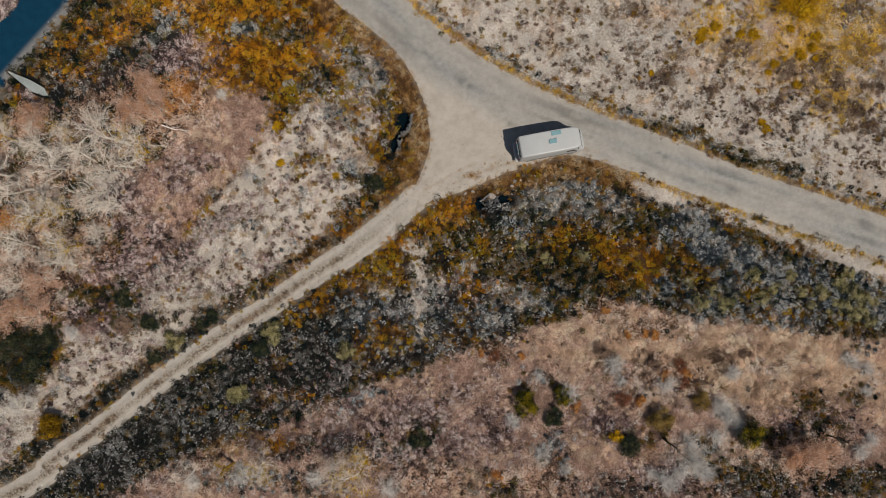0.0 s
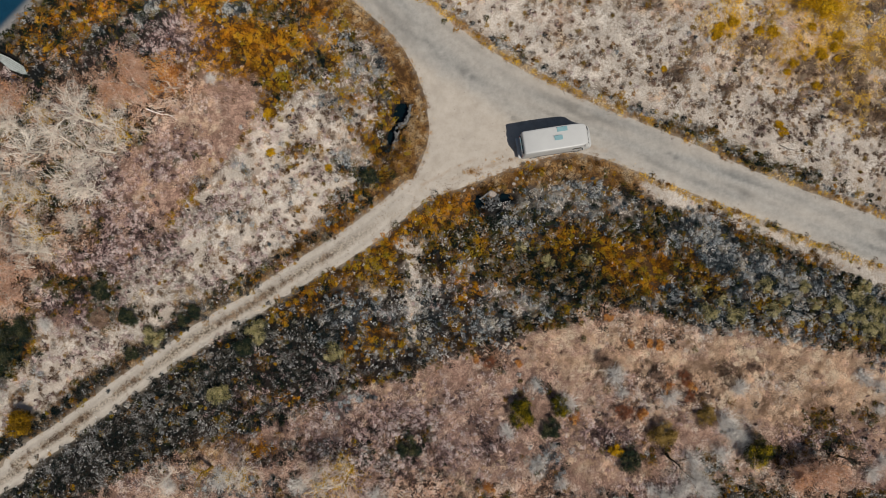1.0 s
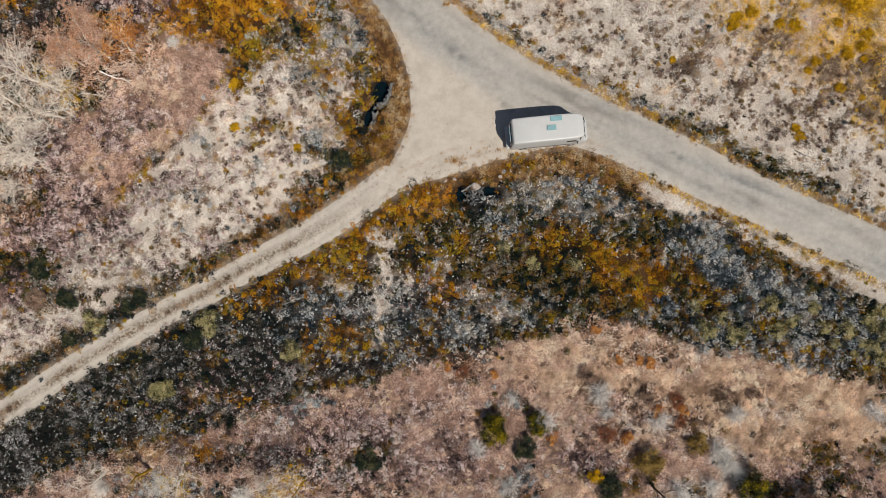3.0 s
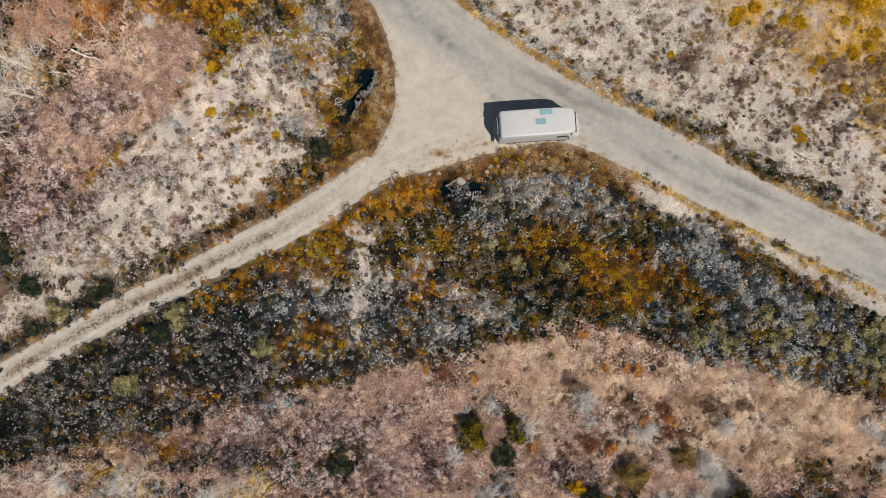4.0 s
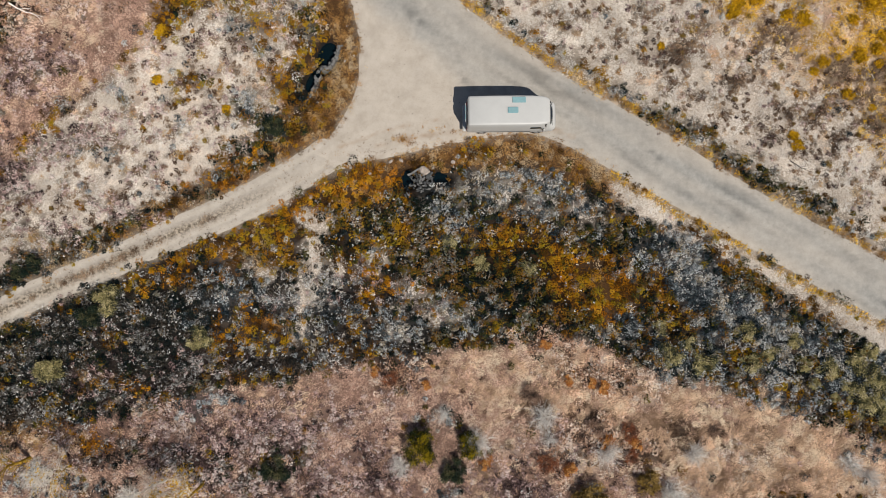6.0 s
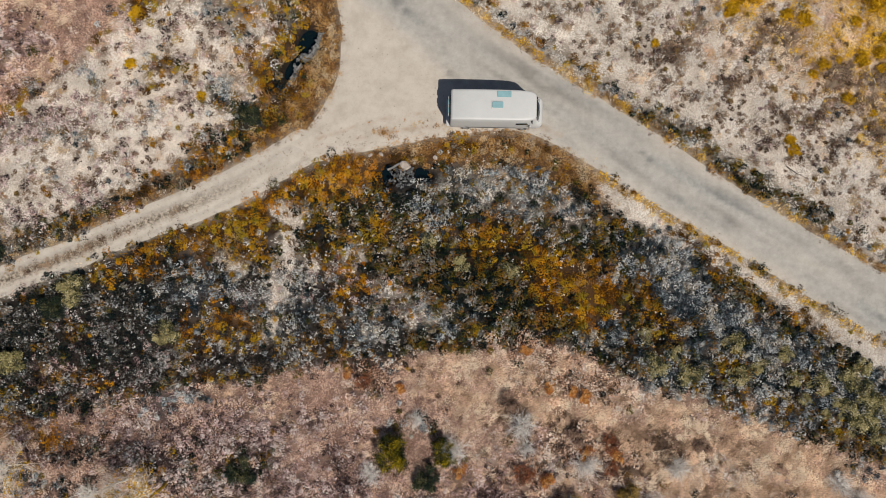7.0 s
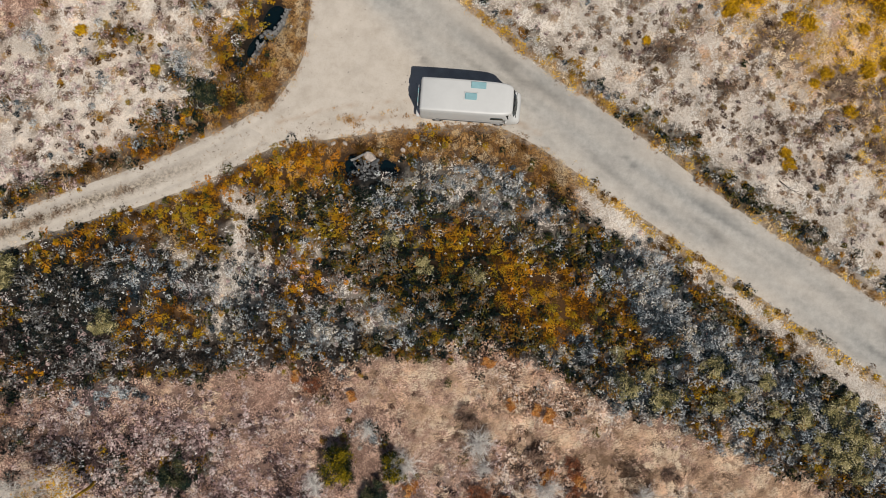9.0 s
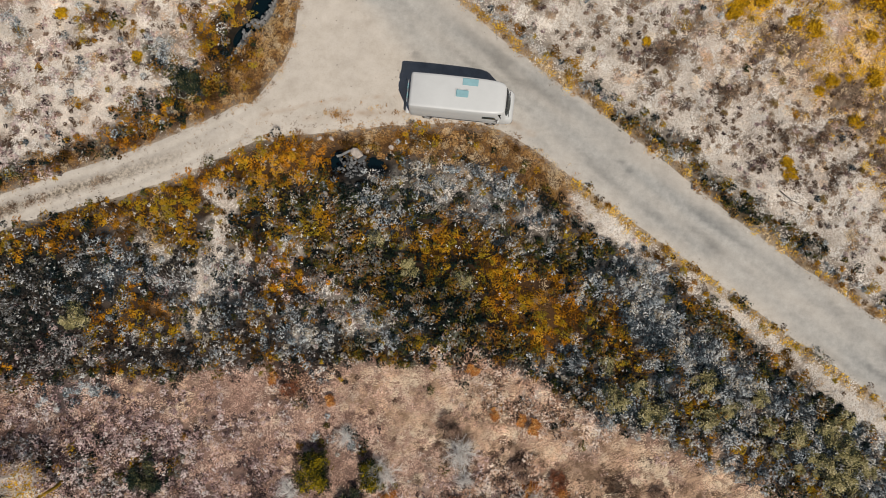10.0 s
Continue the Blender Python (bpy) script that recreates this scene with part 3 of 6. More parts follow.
blobs("dark", [((-32.4, 11.2), 0.9, 0.6), ((-36.0, 10.1), 0.8, 0.5), ((-37.9, 10.6), 0.7, 0.5), ((-32.6, 9.9), 0.9, 0.35), ((-35.1, 5.5), 1.2, 0.8), ((-33.5, 7.8), 1.0, 0.7), ((-39.9, 6.5), 0.8, 0.6), ((-39.8, 3.0), 0.9, 0.6), ((-26.4, 10.8), 0.6, 0.6), ((-33.2, 4.4), 0.9, 0.6), ((-36.3, 13.9), 1.2, 0.7), ((-33.3, -2.0), 1.1, 0.6), ((-31.9, -2.2), 0.9, 0.6), ((-29.1, -2.2), 0.9, 0.8), ((-28.9, -4.8), 0.9, 0.7), ((-36.0, -6.0), 1.2, 0.8)], soft=0.6, ragged=0.7, size=0.6, amount=0.9)
blobs("dark", [((29.2, -19.3), 2.0, 0.9), ((30.7, -19.0), 1.2, 0.7), ((36.5, -19.7), 1.8, 1.2), ((39.5, -18.8), 1.4, 1.0), ((34.8, -19.3), 1.0, 0.6), ((33.5, -12.1), 0.9, 0.7), ((34.6, -13.6), 1.3, 0.7), ((30.4, -15.5), 0.9, 0.6), ((37.8, -11.6), 0.7, 0.5)], soft=0.8, ragged=1.0, size=0.7, amount=0.85)
blobs("litter", [((30.9, -16.9), 2.0, 1.2), ((32.8, -16.4), 1.6, 1.0), ((34.9, -15.7), 1.2, 0.9), ((33.0, -18.6), 1.8, 0.7)], soft=0.8, ragged=1.0, size=0.7, amount=0.85)
blobs("amber", [((-5.1, 1.6), 2.2, 0.6, 20), ((-1.4, 4.2), 2.4, 0.6, 15), ((-9.4, 4.1), 1.4, 0.6, 25), ((1.4, 6.0), 1.6, 0.6), ((-6.8, -6.9), 1.3, 0.7), ((-4.9, -6.0), 1.0, 0.6), ((3.4, -1.7), 1.2, 0.7), ((-11.0, -3.3), 1.6, 0.6, 20)], soft=1.0, ragged=1.3, size=0.8, amount=0.6)
blobs("pale", [((-2.5, 2.2), 0.8, 0.5), ((-2.4, 1.0), 0.45, 0.9), ((-1.8, -0.5), 0.55, 1.1), ((-1.7, -1.7), 0.5, 0.8), ((-2.2, -3.1), 0.5, 1.0, -15), ((-2.2, -5.3), 0.4, 1.0, -20), ((-1.8, 1.5), 0.4, 0.6), ((-4.8, -2.2), 1.6, 0.35, -15), ((-0.0, -1.1), 1.2, 0.3, 10), ((2.2, 0.2), 0.7, 0.4), ((7.3, -2.8), 1.4, 0.6), ((5.3, -1.9), 0.9, 0.6)], soft=0.6, ragged=1.1, size=0.5, amount=0.55)
blobs("grey", [((-4.6, -3.0), 2.4, 0.8), ((-8.7, -3.7), 1.6, 0.7), ((-6.9, -6.0), 1.2, 0.6), ((0.0, -4.0), 1.6, 0.7), ((4.6, -3.5), 1.2, 1.0), ((3.5, -4.9), 1.6, 0.8), ((5.5, 4.0), 2.0, 1.0), ((8.1, 5.4), 1.6, 1.2), ((1.8, 3.0), 1.0, 0.6), ((-4.8, -7.4), 2.0, 0.5), ((9.2, -1.6), 1.4, 0.8), ((-1.1, -6.5), 1.4, 0.5), ((5.7, -4.7), 1.4, 0.6)], soft=0.9, ragged=1.3, size=0.7, amount=0.16)
blobs("purple", [((0.7, -2.4), 1.5, 0.6), ((2.6, -1.2), 1.2, 0.5), ((-3.9, -4.3), 1.4, 0.5), ((6.5, -2.3), 1.4, 0.6)], soft=0.9, ragged=1.3, size=0.7, amount=0.22)
blobs("dark", [((23.6, 13.1), 0.7, 0.5, -35), ((22.5, 13.3), 0.6, 0.4), ((26.6, 10.8), 0.9, 0.5, -30), ((25.2, 11.3), 0.8, 0.4, -35), ((28.3, 10.3), 0.9, 0.4, -25), ((30.5, 9.8), 0.9, 0.35, -25), ((32.6, 9.2), 0.8, 0.35, -25), ((19.8, 13.6), 0.7, 0.3, -35), ((21.5, 12.9), 0.7, 0.3, -35)], soft=0.6, ragged=0.9, size=0.5, amount=0.8)
blobs("tan", [((27.9, 19.4), 2.6, 1.6), ((31.2, 20.6), 2.4, 1.6), ((24.8, 20.0), 2.0, 1.2), ((32.7, 17.7), 2.0, 1.4), ((26.9, 17.3), 1.8, 1.0)], soft=1.6, ragged=1.8, size=1.0, amount=0.22)
blobs("clump", [((32.5, 18.4), 1.1, 0.6), ((21.4, 18.8), 0.8, 0.4, 30), ((25.2, 16.8), 0.9, 0.4, 40), ((27.6, 21.0), 0.7, 0.5), ((28.5, 19.9), 0.5, 0.7), ((34.4, 17.4), 0.8, 0.6), ((22.0, 18.0), 0.6, 0.3), ((26.0, 19.3), 0.5, 0.4), ((20.3, 17.4), 0.5, 0.3), ((24.1, 15.5), 0.6, 0.3), ((30.8, 15.0), 0.9, 0.35, 40), ((28.3, 14.7), 0.7, 0.3, 30)], soft=0.8, ragged=1.3, size=0.5, amount=0.7)
blobs("pit", [((-38.0, 17.1), 1.9, 0.62, -33), ((-35.6, 16.2), 0.7, 0.8, -33)], soft=0.2, ragged=0.15, size=0.5)
road_field = np.maximum(np.maximum(main_in(gx, gy), track_in(gx, gy)), asphalt_in(gx, gy))
paint("bare", road_field - 0.12, 0.75, 0.35, 0.5, 6)


def field(grid, x, y):
    i = np.clip(((x - X0) / CELL).round().astype(int), 0, gx.shape[1] - 1)
    j = np.clip(((y - Y0) / CELL).round().astype(int), 0, gx.shape[0] - 1)
    return grid[j, i]


# ---------------------------------------------------------------- materials
def material(name, roughness=0.85):
    mat = bpy.data.materials.new(name)
    mat.use_nodes = True
    nt = mat.node_tree
    bsdf = nt.nodes["Principled BSDF"]
    bsdf.inputs["Roughness"].default_value = roughness
    bsdf.inputs["Specular IOR Level"].default_value = 0.25
    return mat, nt, bsdf


def node(nt, kind, **values):
    n = nt.nodes.new(kind)
    for key, value in values.items():
        n.inputs[key.replace("_", " ")].default_value = value
    return n


def ramp(nt, source, stops):
    n = nt.nodes.new("ShaderNodeValToRGB")
    while len(n.color_ramp.elements) < len(stops):
        n.color_ramp.elements.new(0.5)
    for e, (at, colour) in zip(n.color_ramp.elements, stops):
        e.position, e.color = at, (*colour, 1)
    nt.links.new(source, n.inputs[0])
    return n.outputs[0]


def mix(nt, a, b, how="MIX", fac=0.5):
    n = nt.nodes.new("ShaderNodeMix")
    n.data_type, n.blend_type = "RGBA", how
    for sock, value in ((n.inputs[0], fac), (n.inputs[6], a), (n.inputs[7], b)):
        if hasattr(value, "links"):
            nt.links.new(value, sock)
        else:
            sock.default_value = value if isinstance(value, float) else (*value, 1)
    return n.outputs[2]


def noise_of(nt, scale, detail=4.0, rough_=0.6):
    co = nt.nodes.new("ShaderNodeTexCoord")
    n = node(nt, "ShaderNodeTexNoise", Scale=scale, Detail=detail, Roughness=rough_)
    nt.links.new(co.outputs["Object"], n.inputs["Vector"])
    return n.outputs["Fac"]


def bump(nt, bsdf, source, strength=0.4, distance=0.02):
    n = node(nt, "ShaderNodeBump", Strength=strength, Distance=distance)
    nt.links.new(source, n.inputs["Height"])
    nt.links.new(n.outputs[0], bsdf.inputs["Normal"])


def leaf_material(name, colours, patch=0.5, low=(0.7, 0.7, 0.7), high=(1.25, 1.25, 1.25), own_way=0.12):
    """Leaves whose colour goes by the plant, and varies a little leaf by leaf and in patches."""
    mat, nt, bsdf = material(name, 0.85)
    bsdf.inputs["Specular IOR Level"].default_value = 0.1
    geo = nt.nodes.new("ShaderNodeNewGeometry")
    plant = nt.nodes.new("ShaderNodeAttribute")
    plant.attribute_name = "plant"
    n = len(colours)
    shift = node(nt, "ShaderNodeMapRange", From_Min=0.0, From_Max=1.0, To_Min=-own_way, To_Max=own_way)
    nt.links.new(geo.outputs["Random Per Island"], shift.inputs[0])
    own = nt.nodes.new("ShaderNodeMath")
    own.operation = "ADD"
    nt.links.new(plant.outputs["Fac"], own.inputs[0])
    nt.links.new(shift.outputs[0], own.inputs[1])
    single = ramp(nt, own.outputs[0], [(k / (n - 1), c) for k, c in enumerate(colours)])
    tone = ramp(nt, noise_of(nt, patch, 3.0), [(0.3, low), (0.7, high)])
    colour = mix(nt, single, tone, "MULTIPLY", 1.0)
    nt.links.new(colour, bsdf.inputs["Base Color"])
    # thin leaves let part of the sunlight through
    thin = nt.nodes.new("ShaderNodeBsdfTranslucent")
    nt.links.new(colour, thin.inputs["Color"])
    both = nt.nodes.new("ShaderNodeMixShader")
    both.inputs[0].default_value = 0.25
    nt.links.new(bsdf.outputs[0], both.inputs[1])
    nt.links.new(thin.outputs[0], both.inputs[2])
    nt.links.new(both.outputs[0], nt.nodes["Material Output"].inputs["Surface"])
    return mat


LEAF = {   # each from its darkest plants to its brightest
    "pale": [(0.34, 0.285, 0.235), (0.59, 0.52, 0.455), (0.66, 0.605, 0.54), (0.69, 0.645, 0.59), (0.71, 0.675, 0.63)],
    "ochre": [(0.042, 0.023, 0.006), (0.175, 0.084, 0.008), (0.32, 0.160, 0.008), (0.42, 0.232, 0.010), (0.42, 0.278, 0.015), (0.29, 0.23, 0.024)],
    "dark": [(0.004, 0.011, 0.012), (0.012, 0.025, 0.021), (0.045, 0.058, 0.020), (0.15, 0.122, 0.022), (0.29, 0.150, 0.020), (0.17, 0.095, 0.040), (0.24, 0.25, 0.24)],
    "grey": [(0.012, 0.022, 0.028), (0.075, 0.102, 0.120), (0.30, 0.335, 0.355), (0.49, 0.525, 0.535), (0.64, 0.645, 0.63), (0.44, 0.37, 0.27)],
    "pink": [(0.12, 0.070, 0.056), (0.43, 0.275, 0.214), (0.60, 0.408, 0.316), (0.68, 0.498, 0.395), (0.73, 0.59, 0.49)],
    "purple": [(0.022, 0.015, 0.016), (0.22, 0.146, 0.145), (0.45, 0.318, 0.302), (0.64, 0.495, 0.465), (0.73, 0.64, 0.61)],
    "verge": [(0.10, 0.052, 0.022), (0.27, 0.135, 0.040), (0.44, 0.245, 0.085), (0.55, 0.365, 0.165), (0.60, 0.48, 0.32)],
    "speckle": [(0.010, 0.013, 0.014), (0.028, 0.026, 0.022), (0.060, 0.046, 0.034), (0.115, 0.085, 0.064), (0.19, 0.185, 0.18), (0.44, 0.44, 0.43)],
    "tan": [(0.24, 0.155, 0.10), (0.57, 0.40, 0.272), (0.75, 0.535, 0.38), (0.78, 0.625, 0.46), (0.82, 0.69, 0.53)],
    "litter": [(0.06, 0.042, 0.034), (0.36, 0.21, 0.14), (0.59, 0.38, 0.265), (0.71, 0.525, 0.405), (0.76, 0.65, 0.56)],
    "amber": [(0.12, 0.050, 0.007), (0.35, 0.148, 0.009), (0.51, 0.238, 0.011), (0.58, 0.295, 0.014), (0.58, 0.35, 0.03)],
    "gold": [(0.30, 0.18, 0.07), (0.52, 0.31, 0.05), (0.72, 0.440, 0.04), (0.80, 0.52, 0.05), (0.78, 0.61, 0.38)],
    "gorse": [(0.004, 0.011, 0.013), (0.010, 0.020, 0.021), (0.020, 0.030, 0.026), (0.050, 0.046, 0.035), (0.095, 0.075, 0.055), (0.15, 0.15, 0.145), (0.36, 0.37, 0.37)],
    "clump": [(0.080, 0.047, 0.032), (0.165, 0.104, 0.068), (0.27, 0.183, 0.122), (0.42, 0.31, 0.215)],
}
# soil tones; the near-black ones hold painted shade between plants and in pits
SOIL_AND_SHADE = {
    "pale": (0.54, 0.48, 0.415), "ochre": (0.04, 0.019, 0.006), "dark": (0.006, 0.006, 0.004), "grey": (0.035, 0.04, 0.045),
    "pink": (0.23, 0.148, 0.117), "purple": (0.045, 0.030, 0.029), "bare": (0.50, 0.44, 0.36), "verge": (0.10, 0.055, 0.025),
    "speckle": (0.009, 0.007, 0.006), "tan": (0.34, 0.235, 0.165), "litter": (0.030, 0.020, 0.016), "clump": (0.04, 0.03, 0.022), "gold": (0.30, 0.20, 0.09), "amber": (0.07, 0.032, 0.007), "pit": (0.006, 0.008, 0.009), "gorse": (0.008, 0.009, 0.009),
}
GREENER = ((0.72, 0.77, 0.58), (1.28, 1.09, 1.08))   # some patches still have green in them
LEAF_MAT = {z: leaf_material(z + "_leaves", c, 0.55, *(GREENER if z in ("ochre", "dark", "amber") else ((0.75,) * 3, (1.2,) * 3)), {"speckle": 0.3, "gorse": 0.3, "grey": 0.2, "dark": 0.16, "purple": 0.22, "pink": 0.16, "litter": 0.24, "tan": 0.06, "amber": 0.11, "ochre": 0.12}.get(z, 0.09)) for z, c in LEAF.items()}

ground_mat, nt, bsdf = material("soil_litter_and_shade", 0.95)
attr = nt.nodes.new("ShaderNodeAttribute")
attr.attribute_name = "soil"
grain = mix(nt, ramp(nt, noise_of(nt, 9.0, 6.0, 0.7), [(0.3, (0.65,) * 3), (0.7, (1.3,) * 3)]), ramp(nt, noise_of(nt, 26.0, 3.0, 0.8), [(0.40, (0.65,) * 3), (0.60, (1.3,) * 3)]), "MULTIPLY", 1.0)
wide = ramp(nt, noise_of(nt, 0.07, 5.0, 0.65), [(0.35, (0.6, 0.58, 0.55)), (0.65, (1.25, 1.22, 1.2))])
grain = mix(nt, grain, wide, "MULTIPLY", 1.0)
nt.links.new(mix(nt, attr.outputs["Color"], grain, "MULTIPLY", 1.0), bsdf.inputs["Base Color"])
bump(nt, bsdf, noise_of(nt, 14.0, 5.0, 0.7), 0.45, 0.04)


def road_material(name, kind):
    mat, nt, bsdf = material(name, 0.92)
    bsdf.inputs["Specular IOR Level"].default_value = 0.1
    across = nt.nodes.new("ShaderNodeAttribute")
    across.attribute_name = "worn"
    if kind == "asphalt":
        dark = ramp(nt, noise_of(nt, 1.2, 5.0), [(0.3, (0.003, 0.030, 0.062)), (0.7, (0.005, 0.042, 0.080))])
        dust = ramp(nt, noise_of(nt, 3.0, 5.0), [(0.3, (0.16, 0.16, 0.16)), (0.7, (0.24, 0.23, 0.22))])
        colour = mix(nt, dark, dust, fac=across.outputs["Fac"])
    else:
        beige = ramp(nt, noise_of(nt, 0.9, 7.0, 0.65), [(0.3, (0.375, 0.334, 0.284)), (0.5, (0.43, 0.387, 0.335)), (0.7, (0.47, 0.427, 0.375))])
        worn = ramp(nt, noise_of(nt, 2.2, 8.0, 0.7), [(0.3, (0.255, 0.252, 0.238)), (0.5, (0.305, 0.299, 0.281)), (0.7, (0.355, 0.345, 0.323))])
        colour = mix(nt, beige, worn, fac=across.outputs["Fac"])
        pebble = ramp(nt, noise_of(nt, 16.0, 4.0, 0.75), [(0.30, (0.88,) * 3), (0.52, (1.02,) * 3)])
        colour = mix(nt, colour, pebble, "MULTIPLY", 1.0)
        blotch = ramp(nt, noise_of(nt, 0.55, 7.0, 0.72), [(0.32, (0.91, 0.905, 0.90)), (0.5, (0.995, 0.99, 0.985)), (0.68, (1.06, 1.055, 1.05))])
        colour = mix(nt, colour, blotch, "MULTIPLY", 1.0)
        smear = nt.nodes.new("ShaderNodeAttribute")
        smear.attribute_name = "smear"
        colour = mix(nt, colour, (0.60, 0.61, 0.62), "MULTIPLY", smear.outputs["Fac"])
        earth = nt.nodes.new("ShaderNodeAttribute")
        earth.attribute_name = "earth"
        colour = mix(nt, colour, (0.30, 0.215, 0.145), fac=earth.outputs["Fac"])
        if kind == "track":
            crown = nt.nodes.new("ShaderNodeAttribute")
            crown.attribute_name = "crown"
            moss = ramp(nt, noise_of(nt, 5.0, 6.0, 0.75), [(0.40, (0.06, 0.045, 0.03)), (0.60, (0.40, 0.34, 0.27))])
            colour = mix(nt, colour, moss, fac=crown.outputs["Fac"])
    nt.links.new(colour, bsdf.inputs["Base Color"])
    bump(nt, bsdf, noise_of(nt, 22.0, 5.0, 0.7), 0.3, 0.02)
    return mat


gravel_mat = road_material("dusty_gravel", "gravel")
track_mat = road_material("rutted_dirt", "track")
asphalt_mat = road_material("asphalt", "asphalt")

# ---------------------------------------------------------------- ground sheet
far_steps = [0.5 * 1.35 ** k for k in range(1, 24)]
xs = np.arange(X0, X1 + 0.01, 0.32)
ys = np.arange(Y0, Y1 + 0.01, 0.32)
reach = np.cumsum(far_steps)
xs = np.concatenate([X0 - reach[::-1], xs, X1 + reach])
ys = np.concatenate([Y0 - reach[::-1], ys, Y1 + reach])
vx, vy = np.meshgrid(xs, ys)
vz = shape_of_ground(vx, vy)
near_edge = np.clip(np.minimum(np.minimum(vx - X0, X1 - vx), np.minimum(vy - Y0, Y1 - vy)) / 3, 0, 1)
vz = vz * near_edge - 0.02
colour = sum(field(weight[z], vx, vy)[..., None] * np.array(SOIL_AND_SHADE[z]) for z in ZONES)
far_mix = (1 - near_edge)[..., None]
colour = colour * (1 - far_mix) + far_mix * np.array((0.30, 0.22, 0.16))


def grid_mesh(name, vx, vy, vz, mat):
    rows, cols = vx.shape
    co = np.stack([vx, vy, vz], -1).reshape(-1, 3)
    k = np.arange(rows * cols).reshape(rows, cols)
    quads = np.stack([k[:-1, :-1], k[:-1, 1:], k[1:, 1:], k[1:, :-1]], -1).reshape(-1, 4)
    return fast_mesh(name, co, quads, mat)


def fast_mesh(name, co, faces, mat):
    """A mesh from numpy arrays; all faces have the same number of corners."""
    me = bpy.data.meshes.new(name)
    me.vertices.add(len(co))
    me.vertices.foreach_set("co", np.ascontiguousarray(co, np.float32).ravel())
    n = faces.shape[1]
    me.loops.add(faces.size)
    me.loops.foreach_set("vertex_index", np.ascontiguousarray(faces, np.int32).ravel())
    me.polygons.add(len(faces))
    me.polygons.foreach_set("loop_start", np.arange(0, faces.size, n, dtype=np.int32))
    me.update(calc_edges=True)
    me.validate()
    me.materials.append(mat)
    return new(name, me)


ground = grid_mesh("ground", vx, vy, vz, ground_mat)
tagged(ground, "dry autumn heath ground with soil, plant litter and shade-darkened gaps", "ground", kind="structure")
# carries the soil colours together with their painted gap shade
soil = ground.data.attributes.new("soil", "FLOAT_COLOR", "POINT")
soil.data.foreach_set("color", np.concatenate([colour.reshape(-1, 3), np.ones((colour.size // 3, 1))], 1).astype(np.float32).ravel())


# ---------------------------------------------------------------- roads
def cut_sheet(name, keep, height, cell, box, mat):
    """The sheet where keep(x, y) is positive, with its edge cut along the zero line."""
    px, py = np.meshgrid(np.arange(box[0], box[1], cell), np.arange(box[2], box[3], cell))
    d = keep(px, py)
    verts, index, faces = [], {}, []

    def corner(j, i):
        key = (j, i)
        if key not in index:
            index[key] = len(verts)
            verts.append((px[j, i], py[j, i]))
        return index[key]

    def cross(a, b):
        key = (min(a, b), max(a, b))
        if key not in index:
            (p, q) = key
            s = d[p] / (d[p] - d[q])
            index[key] = len(verts)
            verts.append((px[p] + s * (px[q] - px[p]), py[p] + s * (py[q] - py[p])))
        return index[key]

    pos = d > 0
    count = pos[:-1, :-1].astype(int) + pos[:-1, 1:] + pos[1:, 1:] + pos[1:, :-1]
    for j, i in zip(*np.nonzero(count)):
        ring = [(j, i), (j, i + 1), (j + 1, i + 1), (j + 1, i)]
        face = []
        for a, b in zip(ring, ring[1:] + ring[:1]):
            if pos[a]:
                face.append(corner(*a))
            if pos[a] != pos[b]:
                face.append(cross(a, b))
        if len(face) > 2:
            faces.append(face)
    v = np.array(verts)
    z = height(v[:, 0], v[:, 1])
    return mesh_object(name, np.column_stack([v, z]), faces, mat), v


def attribute(ob, name, values):
    a = ob.data.attributes.new(name, "FLOAT", "POINT")
    a.data.foreach_set("value", np.asarray(values, np.float32))


def gravel_height(x, y):
    d, _, _ = to_line(x, y, MAIN_AXIS)
    return 0.03 + 0.05 * np.exp(-(d / 1.8) ** 2) + 0.012 * rough(x, y, 0.8, 3) - 0.05 * step(0.15 - inside(x, y, MAIN_RING), 0.4)


road, v = cut_sheet("road", main_in, gravel_height, 0.2, (-46.0, 104.0, -23.0, 70.0), gravel_mat)
tagged(road, "pale dusty gravel road widening at a junction", "road", kind="structure")
d, side, along = to_line(v[:, 0], v[:, 1], MAIN_AXIS)
streak = 0.4 * rough(along / 4, d * side, 0.6, 3) + 0.6 * wobble(along / 9, d * side, 0.9, 4)
attribute(road, "worn", np.clip(step(1.9 - d + 0.7 * rough(v[:, 0], v[:, 1], 2.0, 2), 1.2) * (0.82 + 0.45 * streak), 0, 1))

runs = wobble(along / 14, d * side, 0.5, 5) * 0.6 + wobble(along / 5, d * side, 0.28, 2) * 0.4
# dark stony streaks in the wheel lanes
stony = np.zeros(len(v))
for (cx, cy), half, wide, turn in [((20.6, 10.5), 1.5, 0.22, -21), ((20.0, 10.2), 0.7, 0.12, -21), ((6.35, 13.5), 1.1, 0.35, -34), ((12.2, 14.5), 1.3, 0.3, -26), ((24.8, 7.6), 1.6, 0.16, -20), ((2.0, 17.4), 1.4, 0.35, -35)]:
    c, q = math.cos(radians(turn)), math.sin(radians(turn))
    u, w = (v[:, 0] - cx) * c + (v[:, 1] - cy) * q, (v[:, 1] - cy) * c - (v[:, 0] - cx) * q
    stony += np.exp(-(u / half) ** 2 - (w / wide) ** 2) * (0.55 + 0.9 * wobble(v[:, 0], v[:, 1], 0.45, 3))
